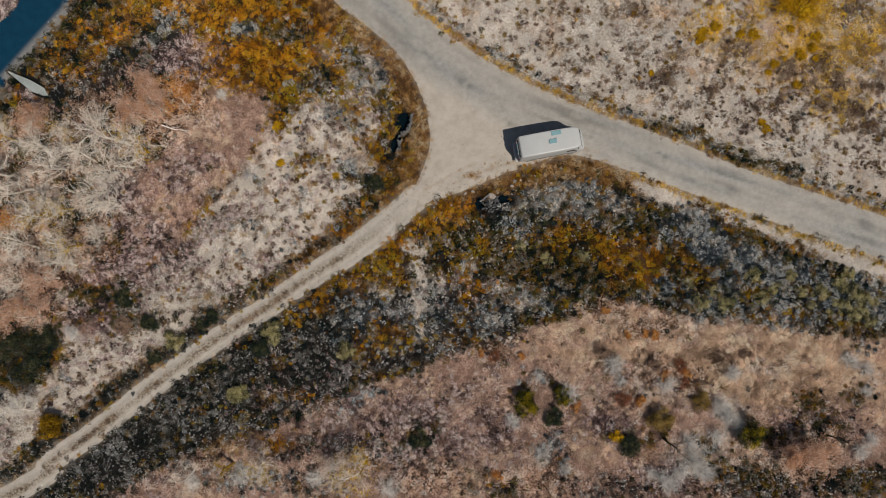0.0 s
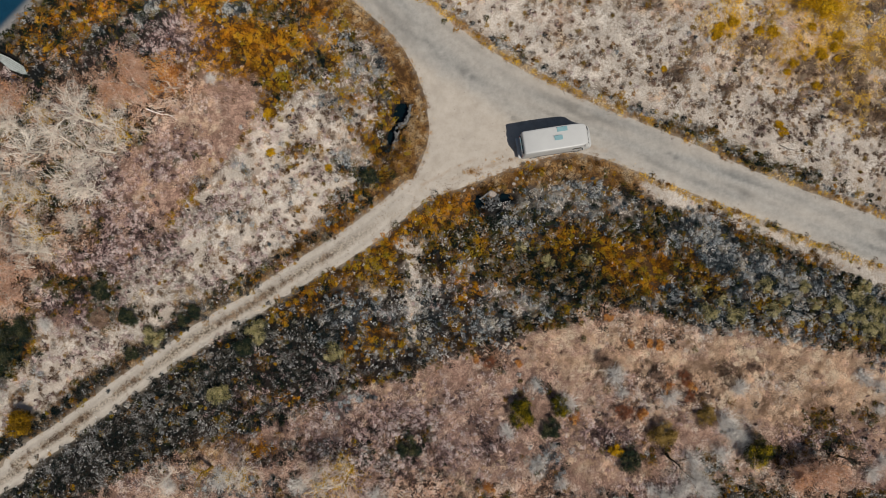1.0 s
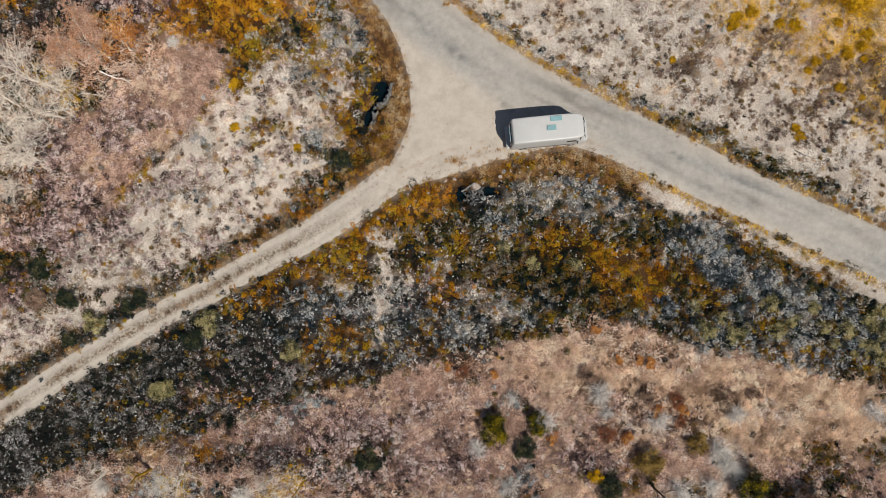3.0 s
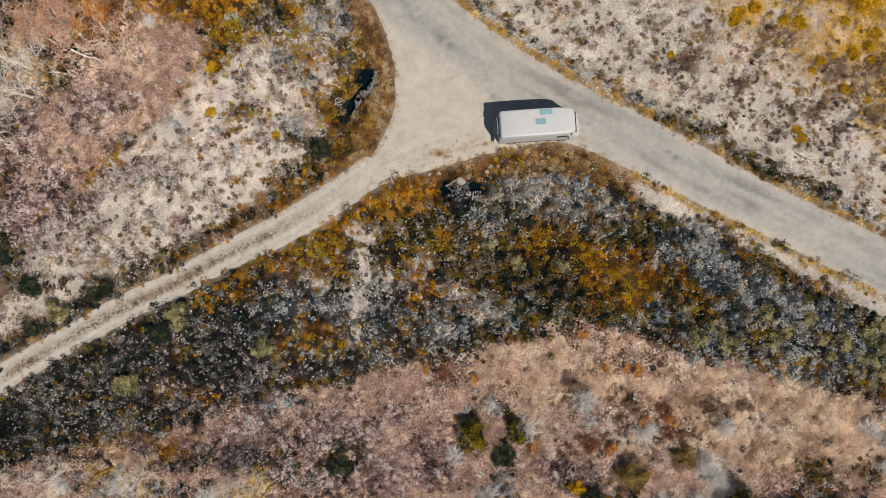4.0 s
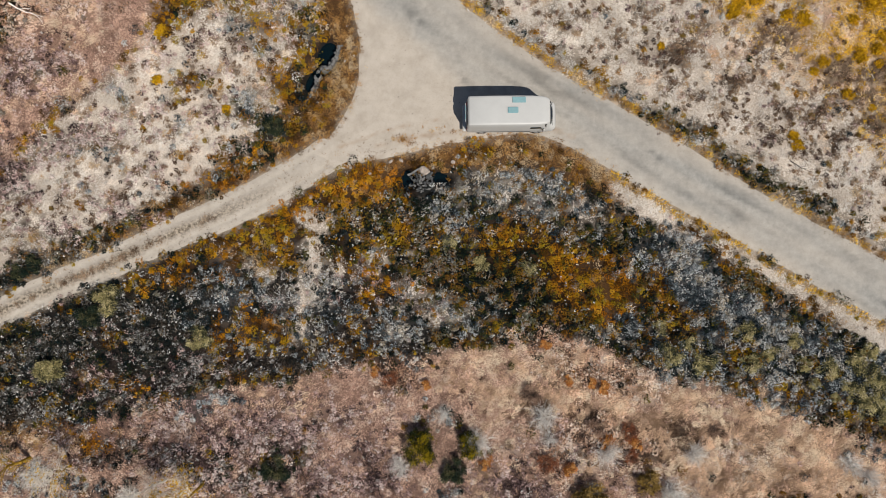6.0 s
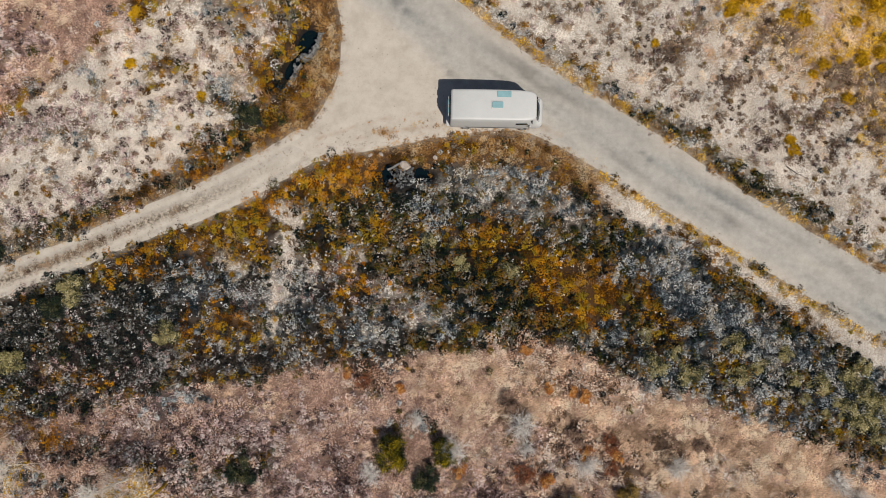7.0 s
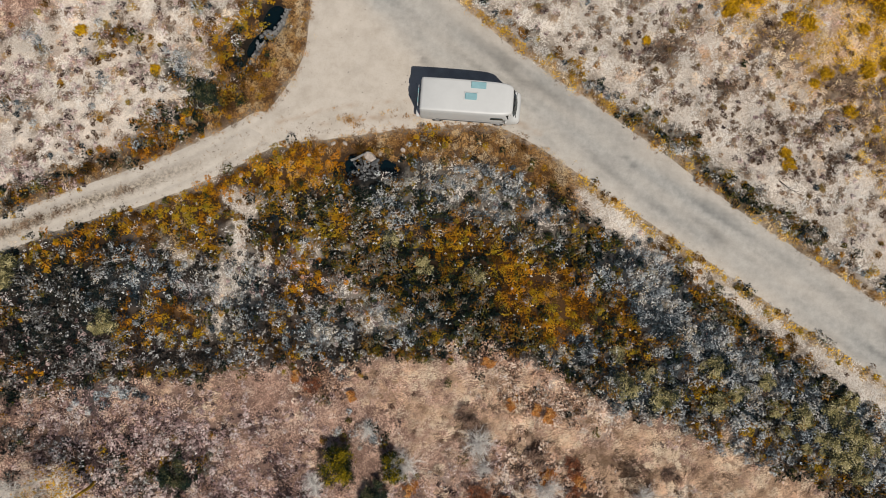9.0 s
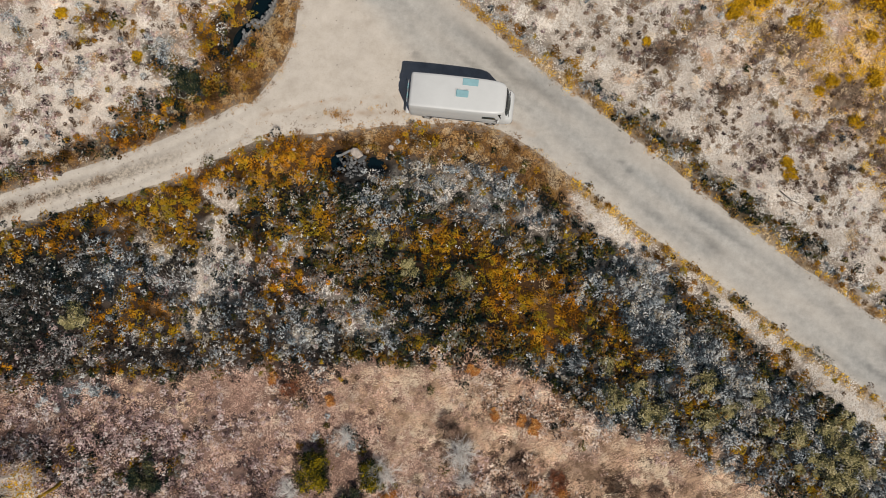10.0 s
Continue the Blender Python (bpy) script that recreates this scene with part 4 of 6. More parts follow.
# brown earth that wheels have churned along the inside of the bend
churn = np.zeros(len(v))
for line, wide in ((smooth_line([(1.0, 7.9), (2.8, 8.7), (6.5, 9.9), (9.5, 10.65), (12.3, 11.2), (14.5, 10.9)]), 0.16), (smooth_line([(-1.5, 7.4), (2.0, 9.3), (6.0, 10.8), (9.0, 11.6), (12.0, 11.8)]), 0.12)):
    churn += np.exp(-(to_line(v[:, 0], v[:, 1], line)[0] / wide) ** 2)
churn += np.exp(-((v[:, 0] - 2.8) / 0.6) ** 2 - ((v[:, 1] - 8.7) / 0.3) ** 2)
attribute(road, "earth", np.clip(churn * (0.32 + 0.8 * rough(v[:, 0], v[:, 1], 0.7, 6)), 0, 0.75))
attribute(road, "smear", np.clip(0.9 * stony + step(runs - 0.25, 0.5) * step(1.7 - d, 0.8) * (0.35 + 0.65 * step(wobble(v[:, 0], v[:, 1], 5.0, 1), 0.8)), 0, 1))


def track_only(x, y):
    return np.minimum(track_in(x, y), 0.6 - main_in(x, y))


def track_height(x, y):
    d, _, _ = to_line(x, y, TRACK_AXIS)
    return 0.035 - 0.04 * np.exp(-((d - 0.64) / 0.22) ** 2) + 0.015 * rough(x, y, 0.6, 5) - 0.05 * step(0.15 - track_in(x, y), 0.4) - 0.05 * step(main_in(x, y) - 0.3, 0.4)


track, v = cut_sheet("dirt_track", track_only, track_height, 0.16, (-110.0, 0.0, -59.0, 8.0), track_mat)
tagged(track, "rutted two-wheel dirt track with grassy crown", "track", kind="structure")
d, side, along = to_line(v[:, 0], v[:, 1], TRACK_AXIS)
attribute(track, "worn", 0.12 + 0 * d)
attribute(track, "crown", step(0.30 - d + 0.3 * rough(v[:, 0], v[:, 1], 1.1, 1), 0.35) * step(along - 6.0, 6.0))


def asphalt_height(x, y):
    d, _, _ = to_line(x, y, ASPHALT_AXIS)
    return 0.05 - 0.012 * d


asphalt, v = cut_sheet("asphalt_road", asphalt_in, asphalt_height, 0.2, (-120.0, 30.0, -36.0, 96.0), asphalt_mat)
tagged(asphalt, "dark blue-black asphalt road with a dusty shoulder", "road", kind="structure")
d, side, along = to_line(v[:, 0], v[:, 1], ASPHALT_AXIS)
attribute(asphalt, "worn", step(d * side - 1.35, 0.35))


# ---------------------------------------------------------------- ground cover
def tone_of(rng, x, y, spread, comb=None):
    """How bright each plant is, 0 to 1: in patches, and by chance."""
    patch = 0.75 * wobble(x + 0.6 * y, y * 0.8, 0.62, 3) + 0.75 * wobble(x, y, 0.34, 6)
    if comb is not None:
        u, w = x * math.cos(comb) + y * math.sin(comb), y * math.cos(comb) - x * math.sin(comb)
        patch = 0.75 * wobble(u * 0.45, w * 1.1, 0.55, 3) + 0.4 * wobble(u * 0.5, w * 1.2, 0.3, 6)
    broad = wobble(x, y, 2.3, 4)
    return np.clip(0.5 + 0.60 * patch + 0.22 * broad + rng.normal(0, 0.8 * spread, len(x)), 0, 1)


def leaves(rng, x, y, z, per, radius, height, length, width, lift, blade=False, spread=0.15, comb=None, calm=1.0, dome=False):
    """Many small leaves or grass blades in tufts round the places x, y, z. lift: 0 flat to 1 upright. dome: low rounded shrubs."""
    n = len(x)
    size = rng.uniform(0.6, 1.35, n) if not dome else 0.5 + 0.95 * rng.uniform(0, 1, n) ** 1.6
    rep = np.repeat(np.arange(n), per)
    m = len(rep)
    a, r = rng.uniform(0, 2 * np.pi, m), np.sqrt(rng.uniform(0, 1, m))
    s = size[rep]
    bx = x[rep] + np.cos(a) * r * radius * s
    by = y[rep] + np.sin(a) * r * radius * s
    bz = z[rep] + height * s * rng.uniform(0.15, 1, m) * (1 - 0.7 * r * r)
    yaw = a + rng.normal(0, 0.9, m) if comb is None else comb + rng.normal(0, 0.55, m)
    loose = min(1.0, 0.25 + 2.2 * lift)   # low blades lie flat and even
    up = np.clip(rng.normal(lift, 0.3 * loose, m), -0.3, 1.4)
    ln, wd = length * rng.uniform(0.6, 1.4, m), width * rng.uniform(0.6, 1.4, m)
    dx, dy, dz = np.cos(yaw) * np.cos(up), np.sin(yaw) * np.cos(up), np.sin(up)
    roll = rng.normal(0, 0.5 * loose, m)
    wx, wy, wz = -np.sin(yaw) * np.cos(roll), np.cos(yaw) * np.cos(roll), np.sin(roll)
    out = np.stack([dx, dy, dz], -1)
    across = np.stack([wx, wy, wz], -1)
    if dome:   # leaves clothe an uneven dome, and face outwards
        p1, p2 = rng.uniform(0, 2 * np.pi, n)[rep], rng.uniform(0, 2 * np.pi, n)[rep]
        edge = (1 + 0.24 * np.sin(3 * a + p1) + 0.16 * np.sin(5 * a + p2)) * radius * s
        bx, by = x[rep] + np.cos(a) * r * edge, y[rep] + np.sin(a) * r * edge
        top = np.sqrt(1 - 0.96 * r * r)
        bz = z[rep] + height * s * top * rng.uniform(0.72, 1.0, m) * (1 + 0.18 * np.sin(4 * a + 5 * r + p2))
        face = np.stack([np.cos(a) * r / radius, np.sin(a) * r / radius, top / height], -1)
        face /= np.linalg.norm(face, axis=1)[:, None]
        face += rng.normal(0, 0.32, (m, 3))
        face /= np.linalg.norm(face, axis=1)[:, None]
        out = out - face * (out * face).sum(1)[:, None]
        out /= np.linalg.norm(out, axis=1)[:, None]
        across = np.cross(face, out)
    base = np.stack([bx, by, bz], -1)
    out, across = out * ln[:, None], across * wd[:, None] * 0.5
    co = np.stack([base - across, base + across, base + out], 1) if blade else np.stack([base, base + 0.6 * out + across * 1.5, base + out - across * 0.9], 1)
    return co.reshape(-1, 3), np.arange(3 * m).reshape(-1, 3), np.repeat((0.5 + calm * (tone_of(rng, x, y, spread, comb) - 0.5))[rep], 3)


def cover(name, zone, density, label, seed, **how):
    rng = np.random.RandomState(seed)
    gap = density ** -0.5
    x, y = np.meshgrid(np.arange(X0 + 7, X1 - 7, gap), np.arange(Y0 + 6, Y1 - 6, gap))
    n = x.size
    x, y = x.ravel() + gap * rng.uniform(-0.1, 1.1, n), y.ravel() + gap * rng.uniform(-0.1, 1.1, n)
    keep = rng.uniform(0, 1, n) < field(weight[zone], x + rng.normal(0, 0.1, n), y + rng.normal(0, 0.1, n)) * (1 - step(field(road_field, x, y) - 0.05, 0.75))
    x, y = x[keep], y[keep]
    co, faces, plant = leaves(rng, x, y, shape_of_ground(x, y) - 0.03, **how)
    ob = fast_mesh(name, co, faces, LEAF_MAT[zone])
    attribute(ob, "plant", plant)
    return tagged(ob, label, "ground cover", kind="stuff")


cover("pale_grass", "pale", 12, "bleached dry grass tussocks covering the ground", 1, per=24, radius=0.3, height=0.05, length=0.17, width=0.05, lift=0.04, blade=True, spread=0.2, calm=0.75)
cover("ochre_heath", "ochre", 10, "ochre and rust low heath plants", 2, per=54, radius=0.27, height=0.22, length=0.095, width=0.068, lift=0.5, spread=0.42, dome=True, calm=0.95)
cover("dark_heath", "dark", 9, "dark olive and brown low shrubs", 3, per=40, radius=0.31, height=0.42, length=0.135, width=0.095, lift=0.5, spread=0.5, dome=True)
cover("grey_shrub", "grey", 10, "grey-blue dry shrub growth", 4, per=52, radius=0.29, height=0.38, length=0.108, width=0.072, lift=0.5, spread=0.46, calm=0.9, dome=True)
cover("pink_heath", "pink", 13, "pinkish brown withered grass and heath", 5, per=28, radius=0.26, height=0.13, length=0.12, width=0.05, lift=0.25, blade=True, spread=0.34, calm=0.8)
cover("purple_heath", "purple", 18, "purple-brown withered low plants", 6, per=22, radius=0.21, height=0.2, length=0.11, width=0.08, lift=0.5, spread=0.36, dome=True)
cover("verge_grass", "verge", 24, "rusty brown grass along the road edge", 7, per=34, radius=0.18, height=0.16, length=0.11, width=0.027, lift=0.4, blade=True, spread=0.26)
cover("speckled_shrub", "speckle", 12, "dark low shrubs with small pale seed heads", 8, per=38, radius=0.25, height=0.34, length=0.11, width=0.085, lift=0.4, spread=0.48, calm=0.8, dome=True)
cover("low_gorse", "gorse", 12, "blackish green low gorse with grey tips", 14, per=38, radius=0.27, height=0.34, length=0.11, width=0.085, lift=0.4, spread=0.46, calm=0.8, dome=True)
cover("tan_grass", "tan", 11, "light tan dry grass on the slope", 9, per=48, radius=0.29, height=0.13, length=0.16, width=0.032, lift=0.12, blade=True, spread=0.16, comb=-2.6, calm=1.25)
cover("leaf_litter", "litter", 15, "fallen pinkish leaves under bare trees", 10, per=26, radius=0.23, height=0.34, length=0.12, width=0.095, lift=0.3, spread=0.4)
cover("amber_heath", "amber", 11, "bright amber low heath plants", 13, per=50, radius=0.28, height=0.2, length=0.095, width=0.068, lift=0.5, spread=0.3, dome=True)
cover("gold_grass", "gold", 16, "golden yellow grass and herbs in the pale field", 12, per=22, radius=0.22, height=0.16, length=0.14, width=0.05, lift=0.35, blade=True)
cover("brown_tufts", "clump", 14, "scattered dark brown tufts in pale grass", 11, per=36, radius=0.2, height=0.15, length=0.10, width=0.055, lift=0.6, spread=0.2, dome=True)

# pale seed heads that stand above the shrubs
seed_rng = np.random.RandomState(33)
sx, sy = seed_rng.uniform(X0 + 7, X1 - 7, 64000), seed_rng.uniform(Y0 + 6, Y1 - 6, 64000)
seedy = 0.8 * field(weight["speckle"], sx, sy) + 0.5 * field(weight["gorse"], sx, sy) + 0.32 * field(weight["dark"], sx, sy) + 0.4 * field(weight["grey"], sx, sy) + 0.16 * field(weight["ochre"], sx, sy) + 0.3 * field(weight["purple"], sx, sy)
seedy = seedy * np.clip(0.55 + 1.1 * rough(sx, sy, 2.2, 4), 0.05, 1.2)
few = seed_rng.uniform(0, 1, len(sx)) < seedy
sx, sy = sx[few], sy[few]
co, faces, plant = leaves(seed_rng, sx, sy, shape_of_ground(sx, sy) + seed_rng.uniform(0.1, 0.45, len(sx)), per=5, radius=0.04, height=0.05, length=0.062, width=0.058, lift=0.1)
seed_heads = fast_mesh("seed_heads", co, faces, leaf_material("seed_head_fluff", [(0.42, 0.42, 0.41), (0.6, 0.6, 0.58), (0.75, 0.74, 0.71)]))
attribute(seed_heads, "plant", plant)
tagged(seed_heads, "small pale seed heads standing above dark shrubs", "seed heads", kind="stuff")

# coarser growth on the land beyond
far_rng = np.random.RandomState(30)
fx, fy = far_rng.uniform(-90, 90, 11000), far_rng.uniform(-65, 72, 11000)
off_road = np.maximum(np.maximum(inside(fx, fy, MAIN_RING), 1.4 - to_line(fx, fy, TRACK_AXIS)[0]), 2.2 - to_line(fx, fy, ASPHALT_AXIS)[0]) < -0.3
beyond = ((np.abs(fx) > X1 - 7.5) | (fy > Y1 - 6.5) | (fy < Y0 + 6.5)) & off_road
fx, fy = fx[beyond], fy[beyond]
for zone, name, part_of in (("pink", "far_heath", 0), ("dark", "far_shrub", 1), ("pale", "far_grass", 2)):
    some = np.clip(((rough(fx, fy, 14.0, 2) + 0.6) * 2.5).astype(int), 0, 2) == part_of
    co, faces, plant = leaves(far_rng, fx[some], fy[some], np.full(some.sum(), -0.05), per=18, radius=0.7, height=0.4, length=0.2, width=0.12, lift=0.5)
    ob = fast_mesh(name, co, faces, LEAF_MAT[zone])
    attribute(ob, "plant", plant)
    tagged(ob, "withered heath growth on the land beyond the junction", "ground cover", kind="stuff")


# tufts and grass in the roads
def road_tufts(name, zone, centres, label, seed, **how):
    rng = np.random.RandomState(seed)
    pts = np.concatenate([np.column_stack([rng.normal(cx, sx, n), rng.normal(cy, sy, n)]) for (cx, cy), sx, sy, n in centres])
    co, faces, plant = leaves(rng, pts[:, 0], pts[:, 1], np.full(len(pts), 0.02), **how)
    ob = fast_mesh(name, co, faces, LEAF_MAT[zone])
    attribute(ob, "plant", plant)
    return tagged(ob, label, "grass", kind="stuff")


road_tufts("road_tufts", "verge", [((11.0, 11.4), 0.6, 0.14, 34), ((12.0, 11.3), 0.5, 0.14, 24), ((9.4, 10.6), 1.3, 0.15, 24), ((2.8, 8.7), 0.45, 0.22, 40), ((6.5, 9.8), 1.6, 0.2, 20), ((11.0, 11.6), 0.8, 0.25, 18)], "thin rusty grass tufts in the gravel junction", 20, per=9, radius=0.12, height=0.06, length=0.12, width=0.035, lift=0.5, blade=True)
road_tufts("gravel_weeds", "clump", [((-1.6, 6.4), 1.5, 0.7, 70), ((-4.2, 4.7), 1.3, 0.8, 60), ((1.4, 7.6), 1.4, 0.45, 50), ((-8.0, 2.2), 2.0, 1.2, 60), ((-13.0, -1.2), 2.4, 1.4, 60), ((5.6, 9.2), 1.8, 0.4, 40), ((9.0, 10.3), 1.8, 0.3, 40)], "sparse dark weeds in the gravel at the junction", 24, per=6, radius=0.07, height=0.04, length=0.07, width=0.025, lift=0.4, blade=True)
crown_rng = np.random.RandomState(21)
crown_line = TRACK_AXIS[14:]
crown_at = crown_rng.uniform(0, len(crown_line) - 1.001, 950)
i = crown_at.astype(int)
f = (crown_at - i)[:, None]
crown_pts = crown_line[i] * (1 - f) + crown_line[i + 1] * f + crown_rng.normal(0, 0.15, (950, 2))
crown_pts = crown_pts[rough(crown_pts[:, 0], crown_pts[:, 1], 1.3, 2) > -0.12]
co, faces, plant = leaves(crown_rng, crown_pts[:, 0], crown_pts[:, 1], np.full(len(crown_pts), 0.02), per=15, radius=0.15, height=0.06, length=0.10, width=0.03, lift=0.4, blade=True)
crown_grass = fast_mesh("crown_grass", co, faces, LEAF_MAT["clump"])
attribute(crown_grass, "plant", plant)
tagged(crown_grass, "dark grass tufts along the crown of the track", "grass", kind="stuff")

# loose gravel along the edges of the roads
chip_rng = np.random.RandomState(22)
cx_, cy_ = chip_rng.uniform(-44, 44, 90000), chip_rng.uniform(-26, 32, 90000)
off = np.maximum(main_in(cx_, cy_), track_in(cx_, cy_))
near = chip_rng.uniform(0, 1, len(off)) < 0.75 * np.exp(-((off - 0.1) / 0.32) ** 2)
junction = (off > 0) & (np.hypot(cx_ - 5.0, cy_ - 9.6) < 7) & (chip_rng.uniform(0, 1, len(off)) < 0.10)
cx_, cy_ = cx_[near | junction], cy_[near | junction]
tip = np.array([(1, 0, 0), (0, 1, 0), (-1, 0, 0), (0, -1, 0), (0, 0, 0.8)])
side = np.array([(0, 1, 4), (1, 2, 4), (2, 3, 4), (3, 0, 4)])
size = chip_rng.uniform(0.018, 0.048, len(cx_)) * chip_rng.uniform(0.7, 1.3, len(cx_))
spin = chip_rng.uniform(0, np.pi, len(cx_))
c, q = np.cos(spin)[:, None], np.sin(spin)[:, None]
turned = np.stack([tip[:, 0] * c - tip[:, 1] * q * 0.7, tip[:, 0] * q + tip[:, 1] * c * 0.7, np.broadcast_to(tip[:, 2], (len(cx_), 5))], -1)
co = np.stack([cx_, cy_, np.full(len(cx_), 0.035)], -1)[:, None] + turned * size[:, None, None]
chips = fast_mesh("loose_gravel", co.reshape(-1, 3), (np.arange(len(cx_))[:, None, None] * 5 + side).reshape(-1, 3), leaf_material("gravel_chips", [(0.16, 0.145, 0.13), (0.34, 0.31, 0.28), (0.52, 0.47, 0.42)], own_way=0.5))
attribute(chips, "plant", np.full(len(cx_) * 5, 0.5))
tagged(chips, "loose stones and chips along the road edges", "gravel", kind="stuff")

# ---------------------------------------------------------------- things: materials
def plain(name, colour, roughness=0.6, vary=0.2, scale=6.0, metallic=0.0):
    """A surface of one colour with wear and grain."""
    mat, nt, bsdf = material(name, roughness)
    bsdf.inputs["Metallic"].default_value = metallic
    tone = ramp(nt, noise_of(nt, scale, 6.0, 0.65), [(0.3, (1 - vary,) * 3), (0.7, (1 + vary,) * 3)])
    nt.links.new(mix(nt, colour, tone, "MULTIPLY", 1.0), bsdf.inputs["Base Color"])
    bump(nt, bsdf, noise_of(nt, scale * 4, 4.0, 0.6), 0.25 * min(1.0, vary * 4), 0.01)
    return mat


van_white = plain("van_white", (0.47, 0.475, 0.468), 0.38, 0.035, 1.5)
van_glass = plain("van_glass", (0.012, 0.03, 0.036), 0.08, 0.02, 2.0)
van_rubber = plain("black_rubber", (0.02, 0.02, 0.022), 0.7, 0.2, 8.0)
van_metal = plain("wheel_steel", (0.42, 0.43, 0.44), 0.4, 0.1, 8.0, 0.8)
red_lens = plain("red_lens", (0.35, 0.02, 0.015), 0.25, 0.05, 4.0)
clear_lens = plain("clear_lens", (0.55, 0.57, 0.58), 0.15, 0.05, 4.0)
teal_dome = plain("tinted_plastic", (0.20, 0.34, 0.37), 0.25, 0.08, 4.0)
concrete_mat = plain("weathered_concrete", (0.19, 0.185, 0.18), 0.9, 0.4, 5.0)
stone_mat = plain("grey_stone", (0.06, 0.063, 0.066), 0.9, 0.5, 3.0)
rubble_mat = plain("pale_rubble", (0.15, 0.15, 0.148), 0.9, 0.4, 4.0)
pale_stone_mat = plain("pale_stone", (0.33, 0.285, 0.25), 0.9, 0.3, 4.0)
chute_mat = plain("pale_sheet_metal", (0.74, 0.78, 0.77), 0.45, 0.2, 5.0, 0.15)
pale_bark = plain("bleached_bark", (0.76, 0.69, 0.60), 0.85, 0.2, 5.0)
grey_twigs = plain("weathered_twigs", (0.74, 0.71, 0.67), 0.85, 0.3, 5.0)
lichen_bark = plain("lichen_bark", (0.36, 0.22, 0.025), 0.9, 0.4, 4.0)
dark_bark = plain("dark_bark", (0.05, 0.04, 0.032), 0.9, 0.4, 5.0)
water_mat, nt, bsdf = material("dark_water", 0.12)
bsdf.inputs["Base Color"].default_value = (0.002, 0.007, 0.010, 1)
# dark ends serve as shaded inner leaves, bright ends as sunlit tops
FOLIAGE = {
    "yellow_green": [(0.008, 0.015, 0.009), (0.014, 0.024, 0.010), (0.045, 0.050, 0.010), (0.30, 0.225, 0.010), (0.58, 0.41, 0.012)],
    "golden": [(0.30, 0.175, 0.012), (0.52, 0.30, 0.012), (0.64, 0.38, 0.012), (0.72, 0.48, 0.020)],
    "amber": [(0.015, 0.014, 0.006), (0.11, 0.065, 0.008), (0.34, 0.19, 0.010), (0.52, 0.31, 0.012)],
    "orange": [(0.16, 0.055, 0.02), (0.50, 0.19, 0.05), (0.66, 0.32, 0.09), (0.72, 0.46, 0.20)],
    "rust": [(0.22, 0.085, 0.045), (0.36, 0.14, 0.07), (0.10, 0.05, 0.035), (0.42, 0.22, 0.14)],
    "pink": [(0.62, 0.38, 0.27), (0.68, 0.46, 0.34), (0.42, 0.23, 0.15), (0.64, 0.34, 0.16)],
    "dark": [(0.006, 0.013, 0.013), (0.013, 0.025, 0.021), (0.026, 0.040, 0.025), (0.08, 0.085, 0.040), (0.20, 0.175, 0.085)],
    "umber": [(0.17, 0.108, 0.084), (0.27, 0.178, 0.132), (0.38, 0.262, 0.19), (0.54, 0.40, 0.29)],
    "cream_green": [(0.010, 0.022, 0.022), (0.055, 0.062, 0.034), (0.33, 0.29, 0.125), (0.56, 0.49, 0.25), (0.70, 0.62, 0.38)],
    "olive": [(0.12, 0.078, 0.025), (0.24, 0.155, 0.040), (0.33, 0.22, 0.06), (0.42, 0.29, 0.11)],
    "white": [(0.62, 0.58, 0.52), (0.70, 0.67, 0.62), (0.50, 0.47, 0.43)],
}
FOLIAGE_MAT = {k: leaf_material(k + "_foliage", c, 1.2) for k, c in FOLIAGE.items()}


def at_ground(x, y):
    return float(shape_of_ground(np.array([x]), np.array([y]))[0])


# ---------------------------------------------------------------- bushes and trees
def tube(verts, faces, a, b, ra, rb, sides=4):
    """One tapered piece of a branch."""
    a, b = Vector(a), Vector(b)
    way = (b - a).normalized()
    side = way.orthogonal().normalized()
    up = way.cross(side)
    n = len(verts)
    for p, r in ((a, ra), (b, rb)):
        for k in range(sides):
            t = 2 * math.pi * k / sides
            verts.append(tuple(p + (side * math.cos(t) + up * math.sin(t)) * r))
    for k in range(sides):
        j = (k + 1) % sides
        faces.append((n + k, n + j, n + sides + j, n + sides + k))


def grow(rng, verts, faces, start, way, length, radius, level, splits, tips, spread=0.7, droop=0.0, crook=0.16):
    """A branch with a bend in it, and the branches that leave it."""
    p, way = Vector(start), Vector(way).normalized()
    pieces = 3 if level > 0 else 2
    stops = [p.copy()]
    for k in range(pieces):
        way = (way + Vector(rng.normal(0, crook, 3)) + Vector((0, 0, -droop))).normalized()
        q = p + way * length / pieces
        ra, rb = radius * (1 - 0.6 * k / pieces), radius * (1 - 0.6 * (k + 1) / pieces)
        tube(verts, faces, p, q, ra, rb, 5 if level > 1 else 3)
        p = q
        stops.append(p.copy())
    if level == 0:
        tips.append(tuple(p))
        return
    for k in range(splits):
        s = rng.uniform(0.25, 1.0)
        f = s * pieces
        i = min(int(f), pieces - 1)
        base = stops[i].lerp(stops[i + 1], f - i)
        out = (way + Vector(rng.normal(0, spread, 3))).normalized()
        if out.z < -0.1:
            out.z *= -0.5
        grow(rng, verts, faces, base, out, length * rng.uniform(0.45, 0.7), radius * 0.5, level - 1, splits, tips, spread, droop, crook)


